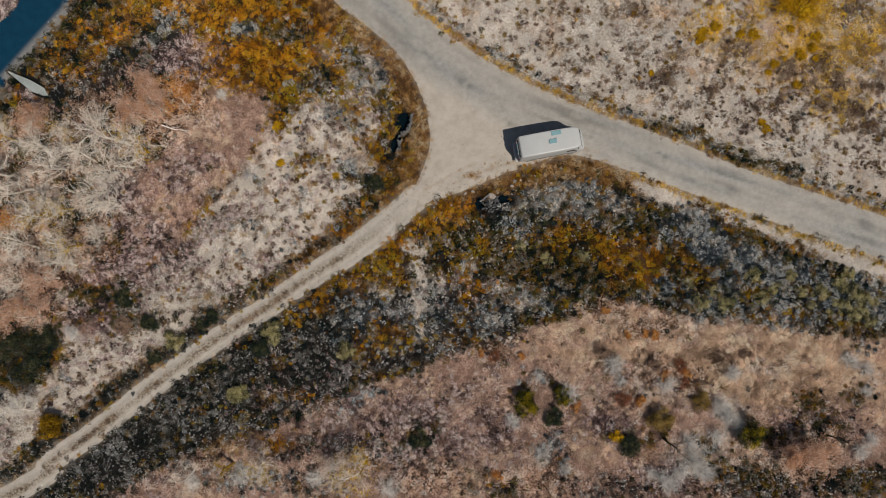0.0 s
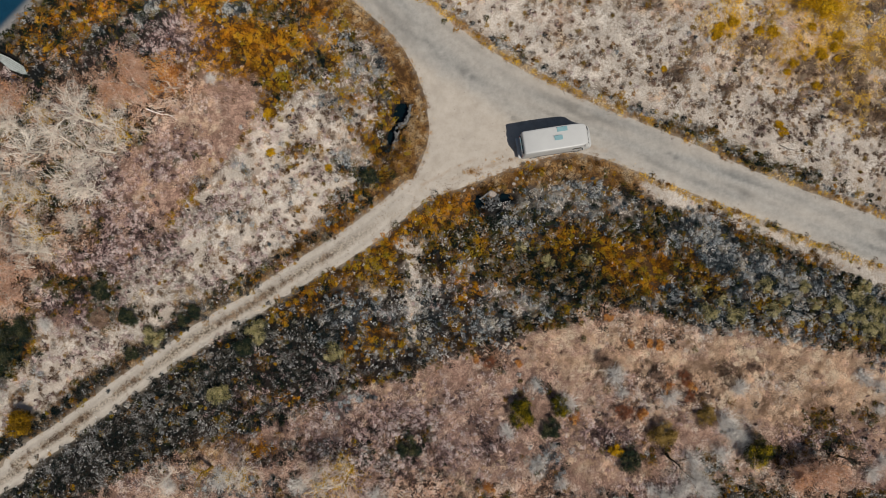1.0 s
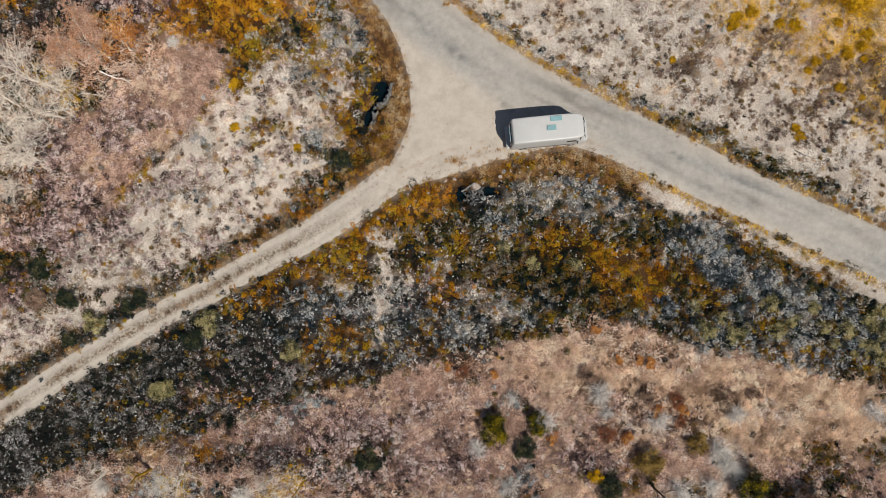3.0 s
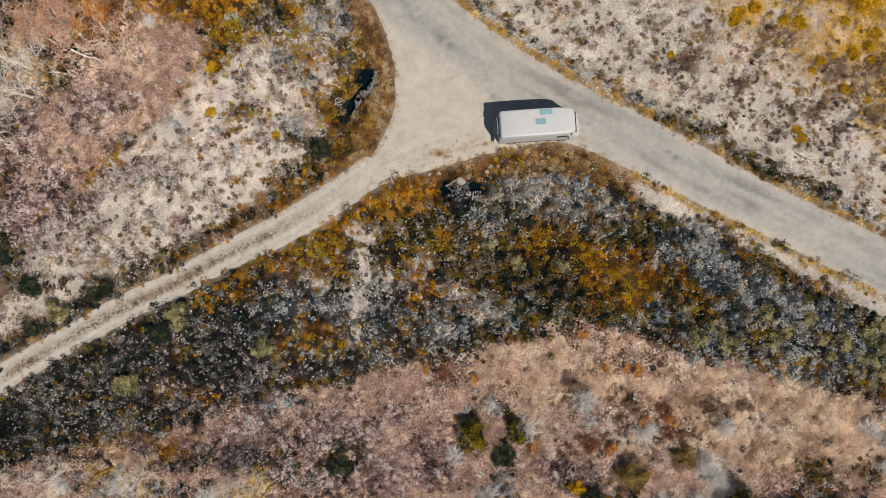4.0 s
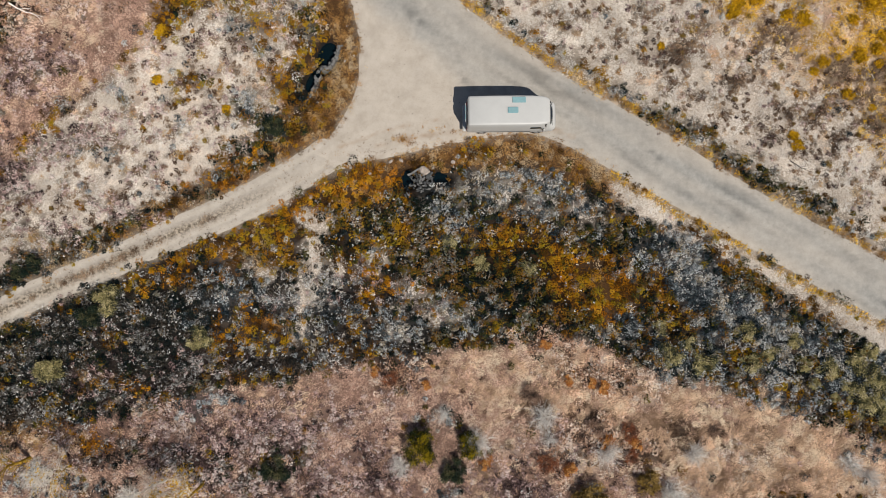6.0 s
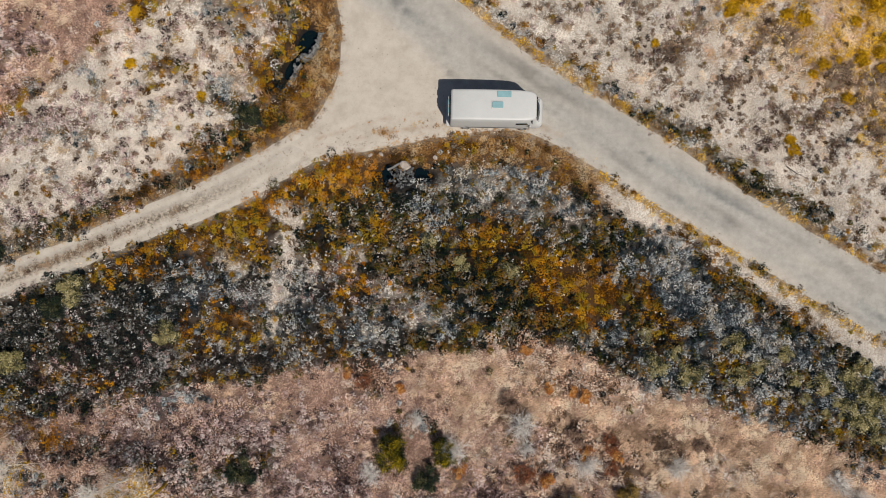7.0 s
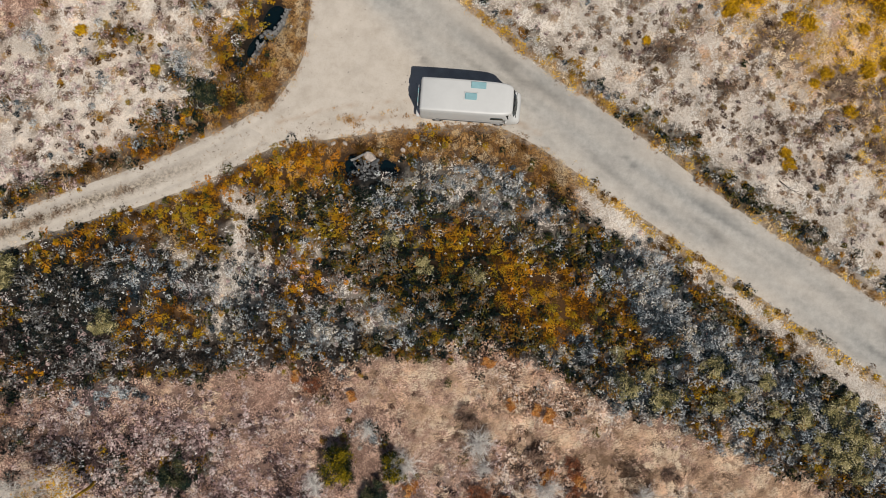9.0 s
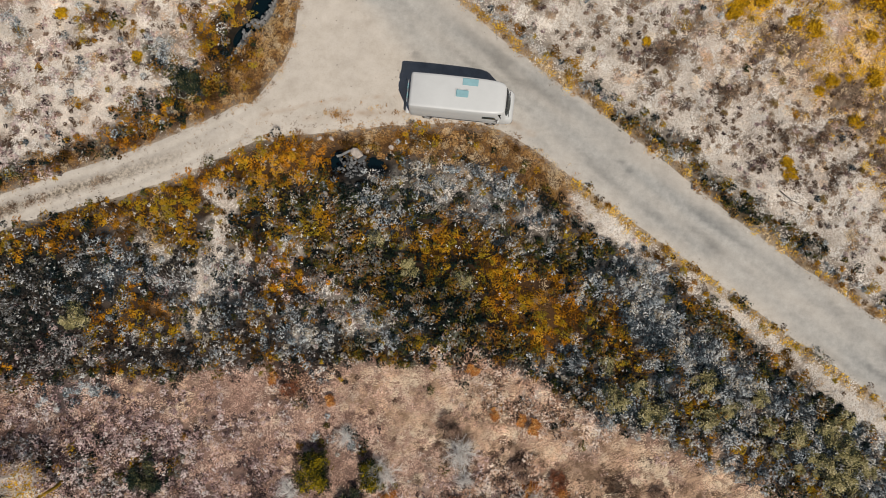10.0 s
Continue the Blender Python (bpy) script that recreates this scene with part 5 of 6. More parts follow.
def foliage_mesh(name, rng, centres, per, radius, leaf, mat, parent):
    """Leaves in small sprays round the given centres."""
    c = np.array(centres, float)
    n = len(c)
    rep = np.repeat(np.arange(n), per)
    m = len(rep)
    off = rng.normal(0, 1, (m, 3)) * radius * np.array((1, 1, 0.6))
    base = c[rep] + off
    base[:, 2] = np.maximum(base[:, 2], 0.03)
    yaw, up = rng.uniform(0, 2 * np.pi, m), rng.normal(0.5, 0.45, m)
    ln, wd = leaf * rng.uniform(0.7, 1.4, m), leaf * rng.uniform(0.4, 0.7, m)
    out = np.stack([np.cos(yaw) * np.cos(up), np.sin(yaw) * np.cos(up), np.sin(up)], -1) * ln[:, None]
    roll = rng.normal(0, 0.5, m)
    across = np.stack([-np.sin(yaw) * np.cos(roll), np.cos(yaw) * np.cos(roll), np.sin(roll)], -1) * wd[:, None] * 0.5
    co = np.stack([base, base + 0.6 * out + across * 1.5, base + out - across * 0.9], 1).reshape(-1, 3)
    ob = fast_mesh(name, co, np.arange(3 * m).reshape(-1, 3), mat)
    high = (c[:, 2] - c[:, 2].min()) / (np.ptp(c[:, 2]) + 1e-6)   # sunlight put into the colour: upper sprays are toned brighter
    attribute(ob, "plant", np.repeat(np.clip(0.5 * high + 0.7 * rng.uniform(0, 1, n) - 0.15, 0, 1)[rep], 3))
    ob.parent = parent
    return ob


def make_bush(name, seed, radius, height, colour, bark, label, category="bush", group="", sprays=60, per=16, leaf=0.11):
    """Stems that spread from one foot, with sprays of leaves over an uneven dome."""
    sprays, per, leaf = int(sprays * 1.8), int(per * 1.7), leaf * 0.95
    radius = radius * 1.15
    rng = np.random.RandomState(seed)
    root = tagged(new(name), label, category, group)
    verts, faces, tips = [], [], []
    stems = max(4, int(4 + radius * 3))
    for k in range(stems):
        a = 2 * math.pi * (k + rng.uniform(0, 0.7)) / stems
        lean = rng.uniform(0.3, 1.0) * radius / height
        grow(rng, verts, faces, (0.05 * math.cos(a), 0.05 * math.sin(a), -0.06), (math.cos(a) * lean, math.sin(a) * lean, 1), math.hypot(radius, height) * 0.62, 0.03 + 0.012 * radius, 1, 4 if radius > 0.6 else 1, tips, 0.5)
    mesh_object("woody_base", verts, faces, bark, root)
    lobes = int(7 + 8 * radius)
    la, lr = rng.uniform(0, 2 * np.pi, lobes), np.sqrt(rng.uniform(0, 1, lobes)) * radius * 0.78
    size = radius * rng.uniform(0.18, 0.36, lobes)
    tall = height * rng.uniform(0.75, 1.05, lobes) * np.sqrt(np.clip(1 - (lr / (radius * 1.3)) ** 2, 0.1, 1))
    own = rng.randint(0, lobes, sprays)
    a, r = rng.uniform(0, 2 * np.pi, sprays), np.sqrt(rng.uniform(0, 1, sprays))
    px, py = np.cos(la[own]) * lr[own] + np.cos(a) * r * size[own], np.sin(la[own]) * lr[own] + np.sin(a) * r * size[own]
    z = tall[own] * (0.35 + 0.65 * np.sqrt(1 - 0.9 * r ** 2)) * rng.uniform(0.6, 1.0, sprays)
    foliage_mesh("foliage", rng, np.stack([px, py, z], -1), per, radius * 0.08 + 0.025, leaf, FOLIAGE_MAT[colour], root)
    return root


def make_twigs(name, seed, radius, height, bark, label, category="shrub", group="", stems=16):
    """A leafless shrub: a burst of fine stems."""
    rng = np.random.RandomState(seed)
    root = tagged(new(name), label, category, group)
    verts, faces, tips = [], [], []
    for k in range(stems):
        a = 2 * math.pi * (k + rng.uniform(0, 0.8)) / stems
        lean = rng.uniform(0.15, 1.25) * radius / height
        grow(rng, verts, faces, (0.03 * math.cos(a), 0.03 * math.sin(a), -0.05), (math.cos(a) * lean, math.sin(a) * lean, 1), math.hypot(radius, height) * 0.72, 0.011, 1, 11, tips, 0.6, 0.0, 0.3)
    mesh_object("woody_base", verts, faces, bark, root)
    return root


def make_tree(name, seed, height, lean, bark, label, group="", colour=None, sprays=1.0, trunk_bark=None, splits=7, per=9, leaf=0.13, stout=1.0):
    """A small tree: a tapered trunk, limbs that fork twice, and leaves at the tips where it still has them."""
    rng = np.random.RandomState(seed)
    root = tagged(new(name), label, "tree", group)
    way = Vector((lean[0], lean[1], 1)).normalized()
    verts, faces = [], []
    p, r = Vector((0, 0, -0.1)), (0.05 + 0.014 * height) * stout
    stops = [p.copy()]
    for k in range(6):
        q = p + (way + Vector(rng.normal(0, 0.10, 3))).normalized() * height * 0.11
        tube(verts, faces, p, q, r * (1 - 0.09 * k), r * (1 - 0.09 * (k + 1)), 7)
        p = q
        stops.append(p.copy())
    mesh_object("trunk", verts, faces, trunk_bark or bark, root)
    verts, faces, tips = [], [], []
    for k in range(12):
        base = stops[min(6, 2 + k // 2)]
        a = rng.uniform(0, 2 * math.pi)
        out = way * rng.uniform(0.5, 1.3) + Vector((math.cos(a), math.sin(a), rng.uniform(0.1, 0.6))) * 0.8
        grow(rng, verts, faces, base, out, height * rng.uniform(0.34, 0.5), r * 0.24, 2, splits, tips, 0.6, 0.0, 0.3)
    mesh_object("branchwork", verts, faces, bark, root)
    if colour:
        rng.shuffle(tips)
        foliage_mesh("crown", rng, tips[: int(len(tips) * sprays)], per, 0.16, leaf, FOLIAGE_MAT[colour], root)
    return root


def stand(ob, xy, turn=0.0, size=1.0):
    ob.matrix_world = Matrix.Translation((xy[0], xy[1], at_ground(*xy))) @ pose(0, 0, 0, 0, 0, turn) @ Matrix.Diagonal((size, size, size, 1))
    return ob


def plant_copies(models, places, rng, low=0.75, high=1.3):
    """The first places take the models themselves, the rest copies of them."""
    for k, xy in enumerate(places):
        model = models[k % len(models)]
        turn, size = rng.uniform(0, 360), rng.uniform(low, high)
        if k < len(models):
            stand(model, xy, turn, size)
        else:
            made = copy_thing(model, Matrix())
            stand(made, xy, turn, size)


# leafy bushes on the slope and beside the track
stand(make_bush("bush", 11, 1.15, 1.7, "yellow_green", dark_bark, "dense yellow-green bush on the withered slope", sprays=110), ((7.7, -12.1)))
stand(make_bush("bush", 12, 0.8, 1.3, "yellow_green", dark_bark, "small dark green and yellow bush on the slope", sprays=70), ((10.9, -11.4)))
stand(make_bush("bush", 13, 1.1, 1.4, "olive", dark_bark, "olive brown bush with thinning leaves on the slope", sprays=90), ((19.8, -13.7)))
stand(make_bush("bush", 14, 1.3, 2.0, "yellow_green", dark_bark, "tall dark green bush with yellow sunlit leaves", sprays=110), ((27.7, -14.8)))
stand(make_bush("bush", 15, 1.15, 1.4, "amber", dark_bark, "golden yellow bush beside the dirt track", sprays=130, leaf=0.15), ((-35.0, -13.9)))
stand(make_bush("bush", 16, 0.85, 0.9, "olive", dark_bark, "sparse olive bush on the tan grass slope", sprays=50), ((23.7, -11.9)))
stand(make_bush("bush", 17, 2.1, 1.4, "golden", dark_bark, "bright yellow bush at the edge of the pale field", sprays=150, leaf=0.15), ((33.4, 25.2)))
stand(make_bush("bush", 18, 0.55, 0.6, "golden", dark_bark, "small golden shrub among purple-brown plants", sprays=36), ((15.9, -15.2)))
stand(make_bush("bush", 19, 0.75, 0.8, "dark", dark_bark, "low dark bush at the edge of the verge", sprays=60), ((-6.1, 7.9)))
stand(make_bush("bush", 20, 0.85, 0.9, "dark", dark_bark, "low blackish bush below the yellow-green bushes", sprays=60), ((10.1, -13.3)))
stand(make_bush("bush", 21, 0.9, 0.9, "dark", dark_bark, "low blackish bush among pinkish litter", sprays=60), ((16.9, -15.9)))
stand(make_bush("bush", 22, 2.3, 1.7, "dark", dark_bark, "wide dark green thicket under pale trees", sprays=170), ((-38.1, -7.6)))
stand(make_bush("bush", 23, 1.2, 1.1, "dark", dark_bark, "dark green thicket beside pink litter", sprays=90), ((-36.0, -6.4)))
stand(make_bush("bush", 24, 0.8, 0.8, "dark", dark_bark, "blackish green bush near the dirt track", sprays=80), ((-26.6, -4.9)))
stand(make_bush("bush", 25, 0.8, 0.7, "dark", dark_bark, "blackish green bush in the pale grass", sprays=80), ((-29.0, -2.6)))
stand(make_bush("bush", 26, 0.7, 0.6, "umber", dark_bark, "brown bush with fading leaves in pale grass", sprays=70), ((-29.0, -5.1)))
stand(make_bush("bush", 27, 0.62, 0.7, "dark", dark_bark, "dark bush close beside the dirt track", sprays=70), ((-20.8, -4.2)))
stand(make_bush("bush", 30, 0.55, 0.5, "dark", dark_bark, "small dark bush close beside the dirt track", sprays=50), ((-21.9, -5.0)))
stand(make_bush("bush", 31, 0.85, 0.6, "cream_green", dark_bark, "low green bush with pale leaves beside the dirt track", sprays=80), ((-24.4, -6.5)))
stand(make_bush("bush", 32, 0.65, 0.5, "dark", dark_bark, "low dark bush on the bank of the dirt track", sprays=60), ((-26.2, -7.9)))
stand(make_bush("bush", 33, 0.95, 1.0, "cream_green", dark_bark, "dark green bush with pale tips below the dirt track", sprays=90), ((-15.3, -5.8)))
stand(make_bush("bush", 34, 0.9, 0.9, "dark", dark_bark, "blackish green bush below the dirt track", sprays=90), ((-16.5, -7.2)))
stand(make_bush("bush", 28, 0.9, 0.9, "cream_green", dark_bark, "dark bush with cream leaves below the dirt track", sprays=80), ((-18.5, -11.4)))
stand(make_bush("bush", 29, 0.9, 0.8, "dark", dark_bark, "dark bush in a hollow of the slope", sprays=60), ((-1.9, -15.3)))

# shrubs with cream-green leaves among the grey growth
creams = [make_bush("cream_shrub", 35 + k, r, h, "cream_green", dark_bark, label, "shrub", "cream-leaved shrubs", sprays=46, per=13, leaf=0.10)
          for k, (r, h, label) in enumerate([(0.55, 0.5, "shrub with cream-green leaves among grey growth"), (0.7, 0.6, "wide shrub with cream-green leaves among grey growth"), (0.45, 0.45, "small shrub with cream-green leaves among grey growth")])]
plant_copies(creams, [(28.6, -0.5), (30.6, -1.5), (33.1, -2.1), (35.0, -2.3), (36.7, -1.4), (37.2, -0.4), (24.8, -2.0), (26.0, -3.1), (36.1, -3.0), (34.7, -2.0), (37.8, -2.1), (30.4, -1.9), (29.4, -2.6), (22.7, -1.2), (33.9, -3.3), (38.9, -2.6), (23.6, -3.0), (32.1, -0.6), (36.9, -3.4), (38.3, -3.3), (39.6, -3.0), (37.6, -4.3), (39.0, -4.6), (35.5, -4.0), (-9.1, -7.8), (-8.6, -7.3), (9.6, 1.0), (7.2, 2.1), (12.9, 1.3)], np.random.RandomState(39), 0.7, 1.25)

rng = np.random.RandomState(40)
REDS = [(3.6, -7.6), (4.8, -7.9), (18.6, -5.8), (19.5, -8.7), (20.3, -9.8), (21.8, -8.8), (18.1, -12.1), (14.5, -7.5), (17.0, -5.9), (22.2, -10.4), (15.1, -3.7), (23.7, -12.4), (12.3, -12.6), (16.5, -11.8) , (19.4, -5.9), (27.9, -7.7), (22.4, -9.5), (18.0, -12.0), (7.2, -7.9), (17.7, -16.6), (5.1, -18.7)]
red_models = [make_bush("red_shrub", 50 + k, r, h, c, dark_bark, label, "shrub", "rusty shrubs on the slope", sprays=26, per=12, leaf=0.09)
              for k, (r, h, c, label) in enumerate([(0.42, 0.45, "orange", "small orange-leaved shrub on the dry slope"), (0.5, 0.5, "rust", "small rust-brown shrub on the dry slope"), (0.36, 0.4, "orange", "low orange shrub in withered grass"), (0.55, 0.5, "umber", "small dark brown shrub in withered grass")])]
plant_copies(red_models, REDS, rng, 0.8, 1.4)

WHITES = [(8.8, -9.7), (15.7, -8.7), (6.5, -13.8), (20.4, -10.5), (11.5, -11.2), (20.1, -13.3), (16.4, -10.2), (9.2, -16.6), (19.0, -18.4), (26.3, -13.6), (23.9, -18.4), (-20.3, 16.1), (-33.7, -6.0), (-18.0, -18.6), (-22.4, -19.1), (-4.7, -19.7), (11.2, -18.1), (37.3, -8.4), (25.5, -12.3), (27.0, -14.6), (24.9, -15.1), (22.8, -17.1), (20.5, -19.2), (-11.4, -18.9), (-37.2, -11.5), (-38.7, -12.5), (38.7, -11.0), (26.0, -13.2), (26.9, -14.0), (21.6, -18.2), (19.9, -18.8), (23.1, -17.7), (38.1, -16.4), (39.0, -15.5), (38.8, -9.0), (26.4, -9.5), (22.5, -15.8), (25.0, -12.7), (-33.9, -5.6)]
white_models = [make_twigs("dead_shrub", 60 + k, r, h, grey_twigs, "bleached leafless shrub with fine twigs", "shrub", "bleached shrubs", n) for k, (r, h, n) in enumerate([(0.8, 0.8, 44), (1.0, 0.8, 54), (0.7, 0.7, 40)])]
plant_copies(white_models, WHITES, rng, 0.7, 1.3)

# bare pale trees in the west, leaf trees among them
BARE = [((-28.8, 11.5), 5.8), ((-27.2, 10.9), 4.4), ((-28.3, 9.5), 4.2), ((-29.6, 5.8), 4.6), ((-31.1, 7.1), 4.0), ((-32.9, 2.3), 4.2), ((-34.7, 9.2), 4.4), ((-36.6, 11.2), 4.0), ((-37.7, 7.4), 4.4), ((-35.3, 4.8), 4.0), ((-37.0, 1.9), 4.2), ((-33.3, 0.4), 3.6), ((-37.5, -0.7), 4.0), ((-39.4, 11.9), 4.2), ((-32.0, 10.0), 3.8), ((-39.8, 8.7), 4.0), ((-37.2, -12.8), 3.2), ((-16.0, -17.6), 3.6), ((-22.4, -18.1), 3.2), ((-9.3, -17.4), 3.4), ((-30.0, 9.0), 3.2), ((-33.6, 5.6), 3.2), ((-36.2, 6.2), 3.0), ((-31.0, 3.6), 2.8), ((-39.0, 2.6), 3.2), ((-34.0, 12.0), 3.2)]
tree_models = [make_tree("bare_tree", 70 + k, 4.2, lean, pale_bark, "leafless pale-barked tree with a wide twiggy crown", "bare trees", trunk_bark=lichen_bark if k == 1 else None, colour="golden" if k == 1 else None, sprays=0.06, per=12) for k, lean in enumerate([(-0.25, 0.1), (0.1, 0.2), (-0.1, -0.2), (0.2, 0.0)])]
for k, (xy, tall) in enumerate(BARE):
    model = tree_models[k % 4] if k < 4 else copy_thing(tree_models[k % 4], Matrix())
    stand(model, xy, 0.0 if k < 4 else rng.uniform(0, 360), tall / 4.2)
LEAFY = [((-25.3, 14.5), 4.0, "pink"), ((-23.6, 15.2), 3.4, "orange"), ((-26.2, 16.0), 3.2, "pink"), ((31.2, -16.6), 2.4, "pink"), ((-38.4, 3.9), 3.0, "orange"), ((-36.5, -3.5), 3.4, "pink"), ((-27.3, 13.7), 3.2, "pink"), ((-35.1, -0.8), 3.4, "pink"), ((-39.4, -4.3), 3.2, "pink"), ((33.2, -16.6), 3.0, "pink"), ((-36.8, 13.2), 3.0, "pink")]
for k, (xy, tall, colour) in enumerate(LEAFY):
    word = "orange" if colour == "orange" else "pale pinkish"
    stand(make_tree("leafy_tree", 90 + k, tall, (0.1 * (k % 3) - 0.1, 0.1), pale_bark, "small tree with thin %s autumn leaves" % word, "autumn trees", colour, 0.9, splits=4, per=16), xy)
stand(make_tree("lichen_tree", 111, 2.8, (-0.1, 0.0), lichen_bark, "crooked tree with thick mustard-yellow lichened limbs", splits=2, stout=1.7), ((-18.9, -17.6)))
stand(make_tree("lichen_tree", 112, 4.8, (-0.1, -0.1), pale_bark, "pale bare tree with a few yellow leaves", "", "golden", 0.25, lichen_bark, splits=6), ((-6.8, -17.2)))
stand(make_tree("bare_tree", 113, 3.2, (0.1, -0.1), dark_bark, "small dark leafless tree on the slope", splits=3), ((20.4, -15.6)))
stand(make_tree("bare_tree", 114, 3.0, (0.2, 0.0), dark_bark, "small dark leafless tree above pale litter", splits=3), ((35.0, -15.1)))

# grass tussocks that stand dark in the pale fields
NE = [(12.8, 20.0), (14.1, 19.8), (16.7, 17.8), (19.6, 17.6), (20.6, 16.7), (20.9, 16.0), (21.1, 18.1), (21.5, 16.7), (18.6, 20.7), (23.8, 13.0), (21.9, 21.2), (21.3, 20.7), (26.4, 17.2), (26.8, 20.5), (28.3, 20.3), (27.5, 18.8), (28.2, 18.3), (30.9, 18.6), (32.1, 18.6), (32.3, 20.8), (34.9, 18.8), (34.4, 17.3), (35.2, 15.9), (28.1, 15.7), (29.7, 14.5), (30.2, 15.6), (30.9, 15.3), (26.5, 13.6), (25.1, 11.5), (25.9, 11.5), (29.9, 11.5), (32.6, 12.1), (33.9, 11.9), (35.2, 14.2), (34.4, 14.5), (31.6, 23.0), (18.2, 19.3), (15.5, 18.9)]
WEST = [(-17.4, 7.0), (-17.0, 5.6), (-14.2, 7.3), (-19.9, 5.0), (-18.4, 4.8), (-14.6, 5.8), (-11.4, 10.8), (-13.0, 8.7), (-11.6, 7.9), (-15.4, 8.4), (-16.8, 4.0), (-20.1, 3.5), (-21.2, 2.7), (-10.2, 7.2), (-8.4, 8.7), (-10.2, 3.9), (-14.7, 3.7), (-13.3, 3.9), (-25.1, 8.0), (-7.1, 5.6), (-12.3, 9.9), (-9.9, 10.2), (-16.1, 10.6), (-16.9, 11.7), (-8.8, 6.2), (-22.2, -0.1), (-23.7, -1.7), (-27.1, -2.2), (-20.6, -0.3), (-21.3, 2.4), (-19.2, 2.3), (-24.4, -4.8), (-30.8, -7.1), (-32.1, -8.4), (-28.5, -7.4), (-34.1, -9.4)]
tussocks = [make_bush("tussock", 130 + k, r, h, c, dark_bark, label, "tussock", "dark tussocks in pale grass", sprays=13, per=10, leaf=0.095)
            for k, (r, h, c, label) in enumerate([(0.36, 0.15, "umber", "dark brown tussock in bleached grass"), (0.46, 0.16, "olive", "olive brown tussock in bleached grass"), (0.32, 0.13, "umber", "dark brown tussock in bleached grass"), (0.50, 0.14, "umber", "dark brown tussock in bleached grass"), (0.26, 0.12, "olive", "olive brown tussock in bleached grass")])]
places = NE + WEST
r2 = np.random.RandomState(141)
while len(places) < 290:
    x, y = r2.uniform(0, 47), r2.uniform(6, 29)
    d, side, _ = to_line(np.array([x]), np.array([y]), MAIN_RIGHT)
    if side[0] > 0 and d[0] > 2.8 and all((x - a) ** 2 + (y - b) ** 2 > 0.5 for a, b in places):
        places.append((x, y))
plant_copies(tussocks, places, rng, 0.32, 0.7)
r2 = np.random.RandomState(151)
gold = [make_bush("yellow_tuft", 150 + k, r, 0.13, "golden", dark_bark, "small bright yellow tuft in the pale field", "tuft", "yellow tufts", sprays=14, per=12, leaf=0.12) for k, r in enumerate((0.3, 0.4))]
plant_copies(gold, [(19.6, 18.3), (24.2, 21.7), (24.5, 22.2), (25.7, 22.6), (29.8, 13.6), (30.1, 13.0), (30.5, 18.4), (33.6, 20.1), (34.6, 20.7), (33.2, 17.1), (32.0, 19.7), (34.9, 21.8), (27.9, 22.0), (29.2, 21.8), (24.0, 21.2), (33.6, 23.7), (32.7, 22.5), (31.2, 19.1), (35.0, 19.7), (34.9, 16.5), (-9.8, 8.7), (-15.3, 13.2), (-14.9, 9.9)], r2, 0.7, 1.4)

# ---------------------------------------------------------------- stones
def stone_mesh(bm, rng, where, size, flat=0.7):
    got = bmesh.ops.create_icosphere(bm, subdivisions=1, radius=1.0)["verts"]
    squash = Matrix.Diagonal((size * rng.uniform(0.7, 1.2), size * rng.uniform(0.7, 1.2), size * flat, 1))
    turn = pose(*where, rng.uniform(0, 30), rng.uniform(0, 30), rng.uniform(0, 360))
    for v in got:
        v.co *= rng.uniform(0.78, 1.15)
        v.co = turn @ (squash @ v.co)


r3 = np.random.RandomState(160)
for xy in [(3.5, 3.9), (-2.5, 3.4), (2.9, 7.2), (6.5, 7.7), (-0.5, 6.1), (-13.0, 5.8), (-10.1, 6.1), (4.4, 4.1), (2.2, 7.0), (5.2, 7.1), (-0.4, 3.2), (1.8, 0.5), (8.3, 0.8), (0.9, 5.9), (-2.9, 3.6)]:
    bm = bmesh.new()
    stone_mesh(bm, r3, (0, 0, 0.06), r3.uniform(0.10, 0.2))
    ob = part("stone", bm, pale_stone_mat)
    stand(ob, xy)
    tagged(ob, "pale weathered stone lying in the heath", "stone", "loose stones")

# ---------------------------------------------------------------- culvert beside the junction
def slab(size, m, bevel=0.03):
    bm = bmesh.new()
    bmesh.ops.create_cube(bm, size=1, matrix=Matrix.Diagonal((*size, 1)))
    bmesh.ops.bevel(bm, geom=bm.edges[:], offset=bevel, segments=1, affect="EDGES")
    bmesh.ops.subdivide_edges(bm, edges=[e for e in bm.edges if e.calc_length() > 0.5], cuts=3, use_grid_fill=True)
    rng = np.random.RandomState(int(size[0] * 100))
    for v in bm.verts:
        v.co += Vector(rng.normal(0, 0.022, 3))
    bmesh.ops.transform(bm, matrix=m, verts=bm.verts)
    return bm


culvert = tagged(new("culvert"), "broken concrete culvert inlet with a dark water pit", "culvert")
culvert.matrix_world = pose(*(-3.1, 13.7), 0.0)
cx, cy = (-3.1, 13.7)
part("headwall", slab((0.12, 1.5, 1.0), pose(0.22, 0.05, -0.46, 0, 0, -12)), concrete_mat, culvert)
part("wing_wall", slab((0.75, 0.17, 0.9), pose(-0.30, -1.0, -0.44, 0, 4, 35)), concrete_mat, culvert)
part("wing_wall", slab((0.10, 1.3, 0.8), pose(-0.85, -2.1, -0.44, 0, 0, -24)), concrete_mat, culvert)
wall_line = smooth_line([(-2.8, 14.3), (-2.9, 13.6), (-3.2, 12.9), (-3.7, 12.6), (-4.0, 12.1), (-3.9, 11.4), (-4.2, 10.5)], 8)
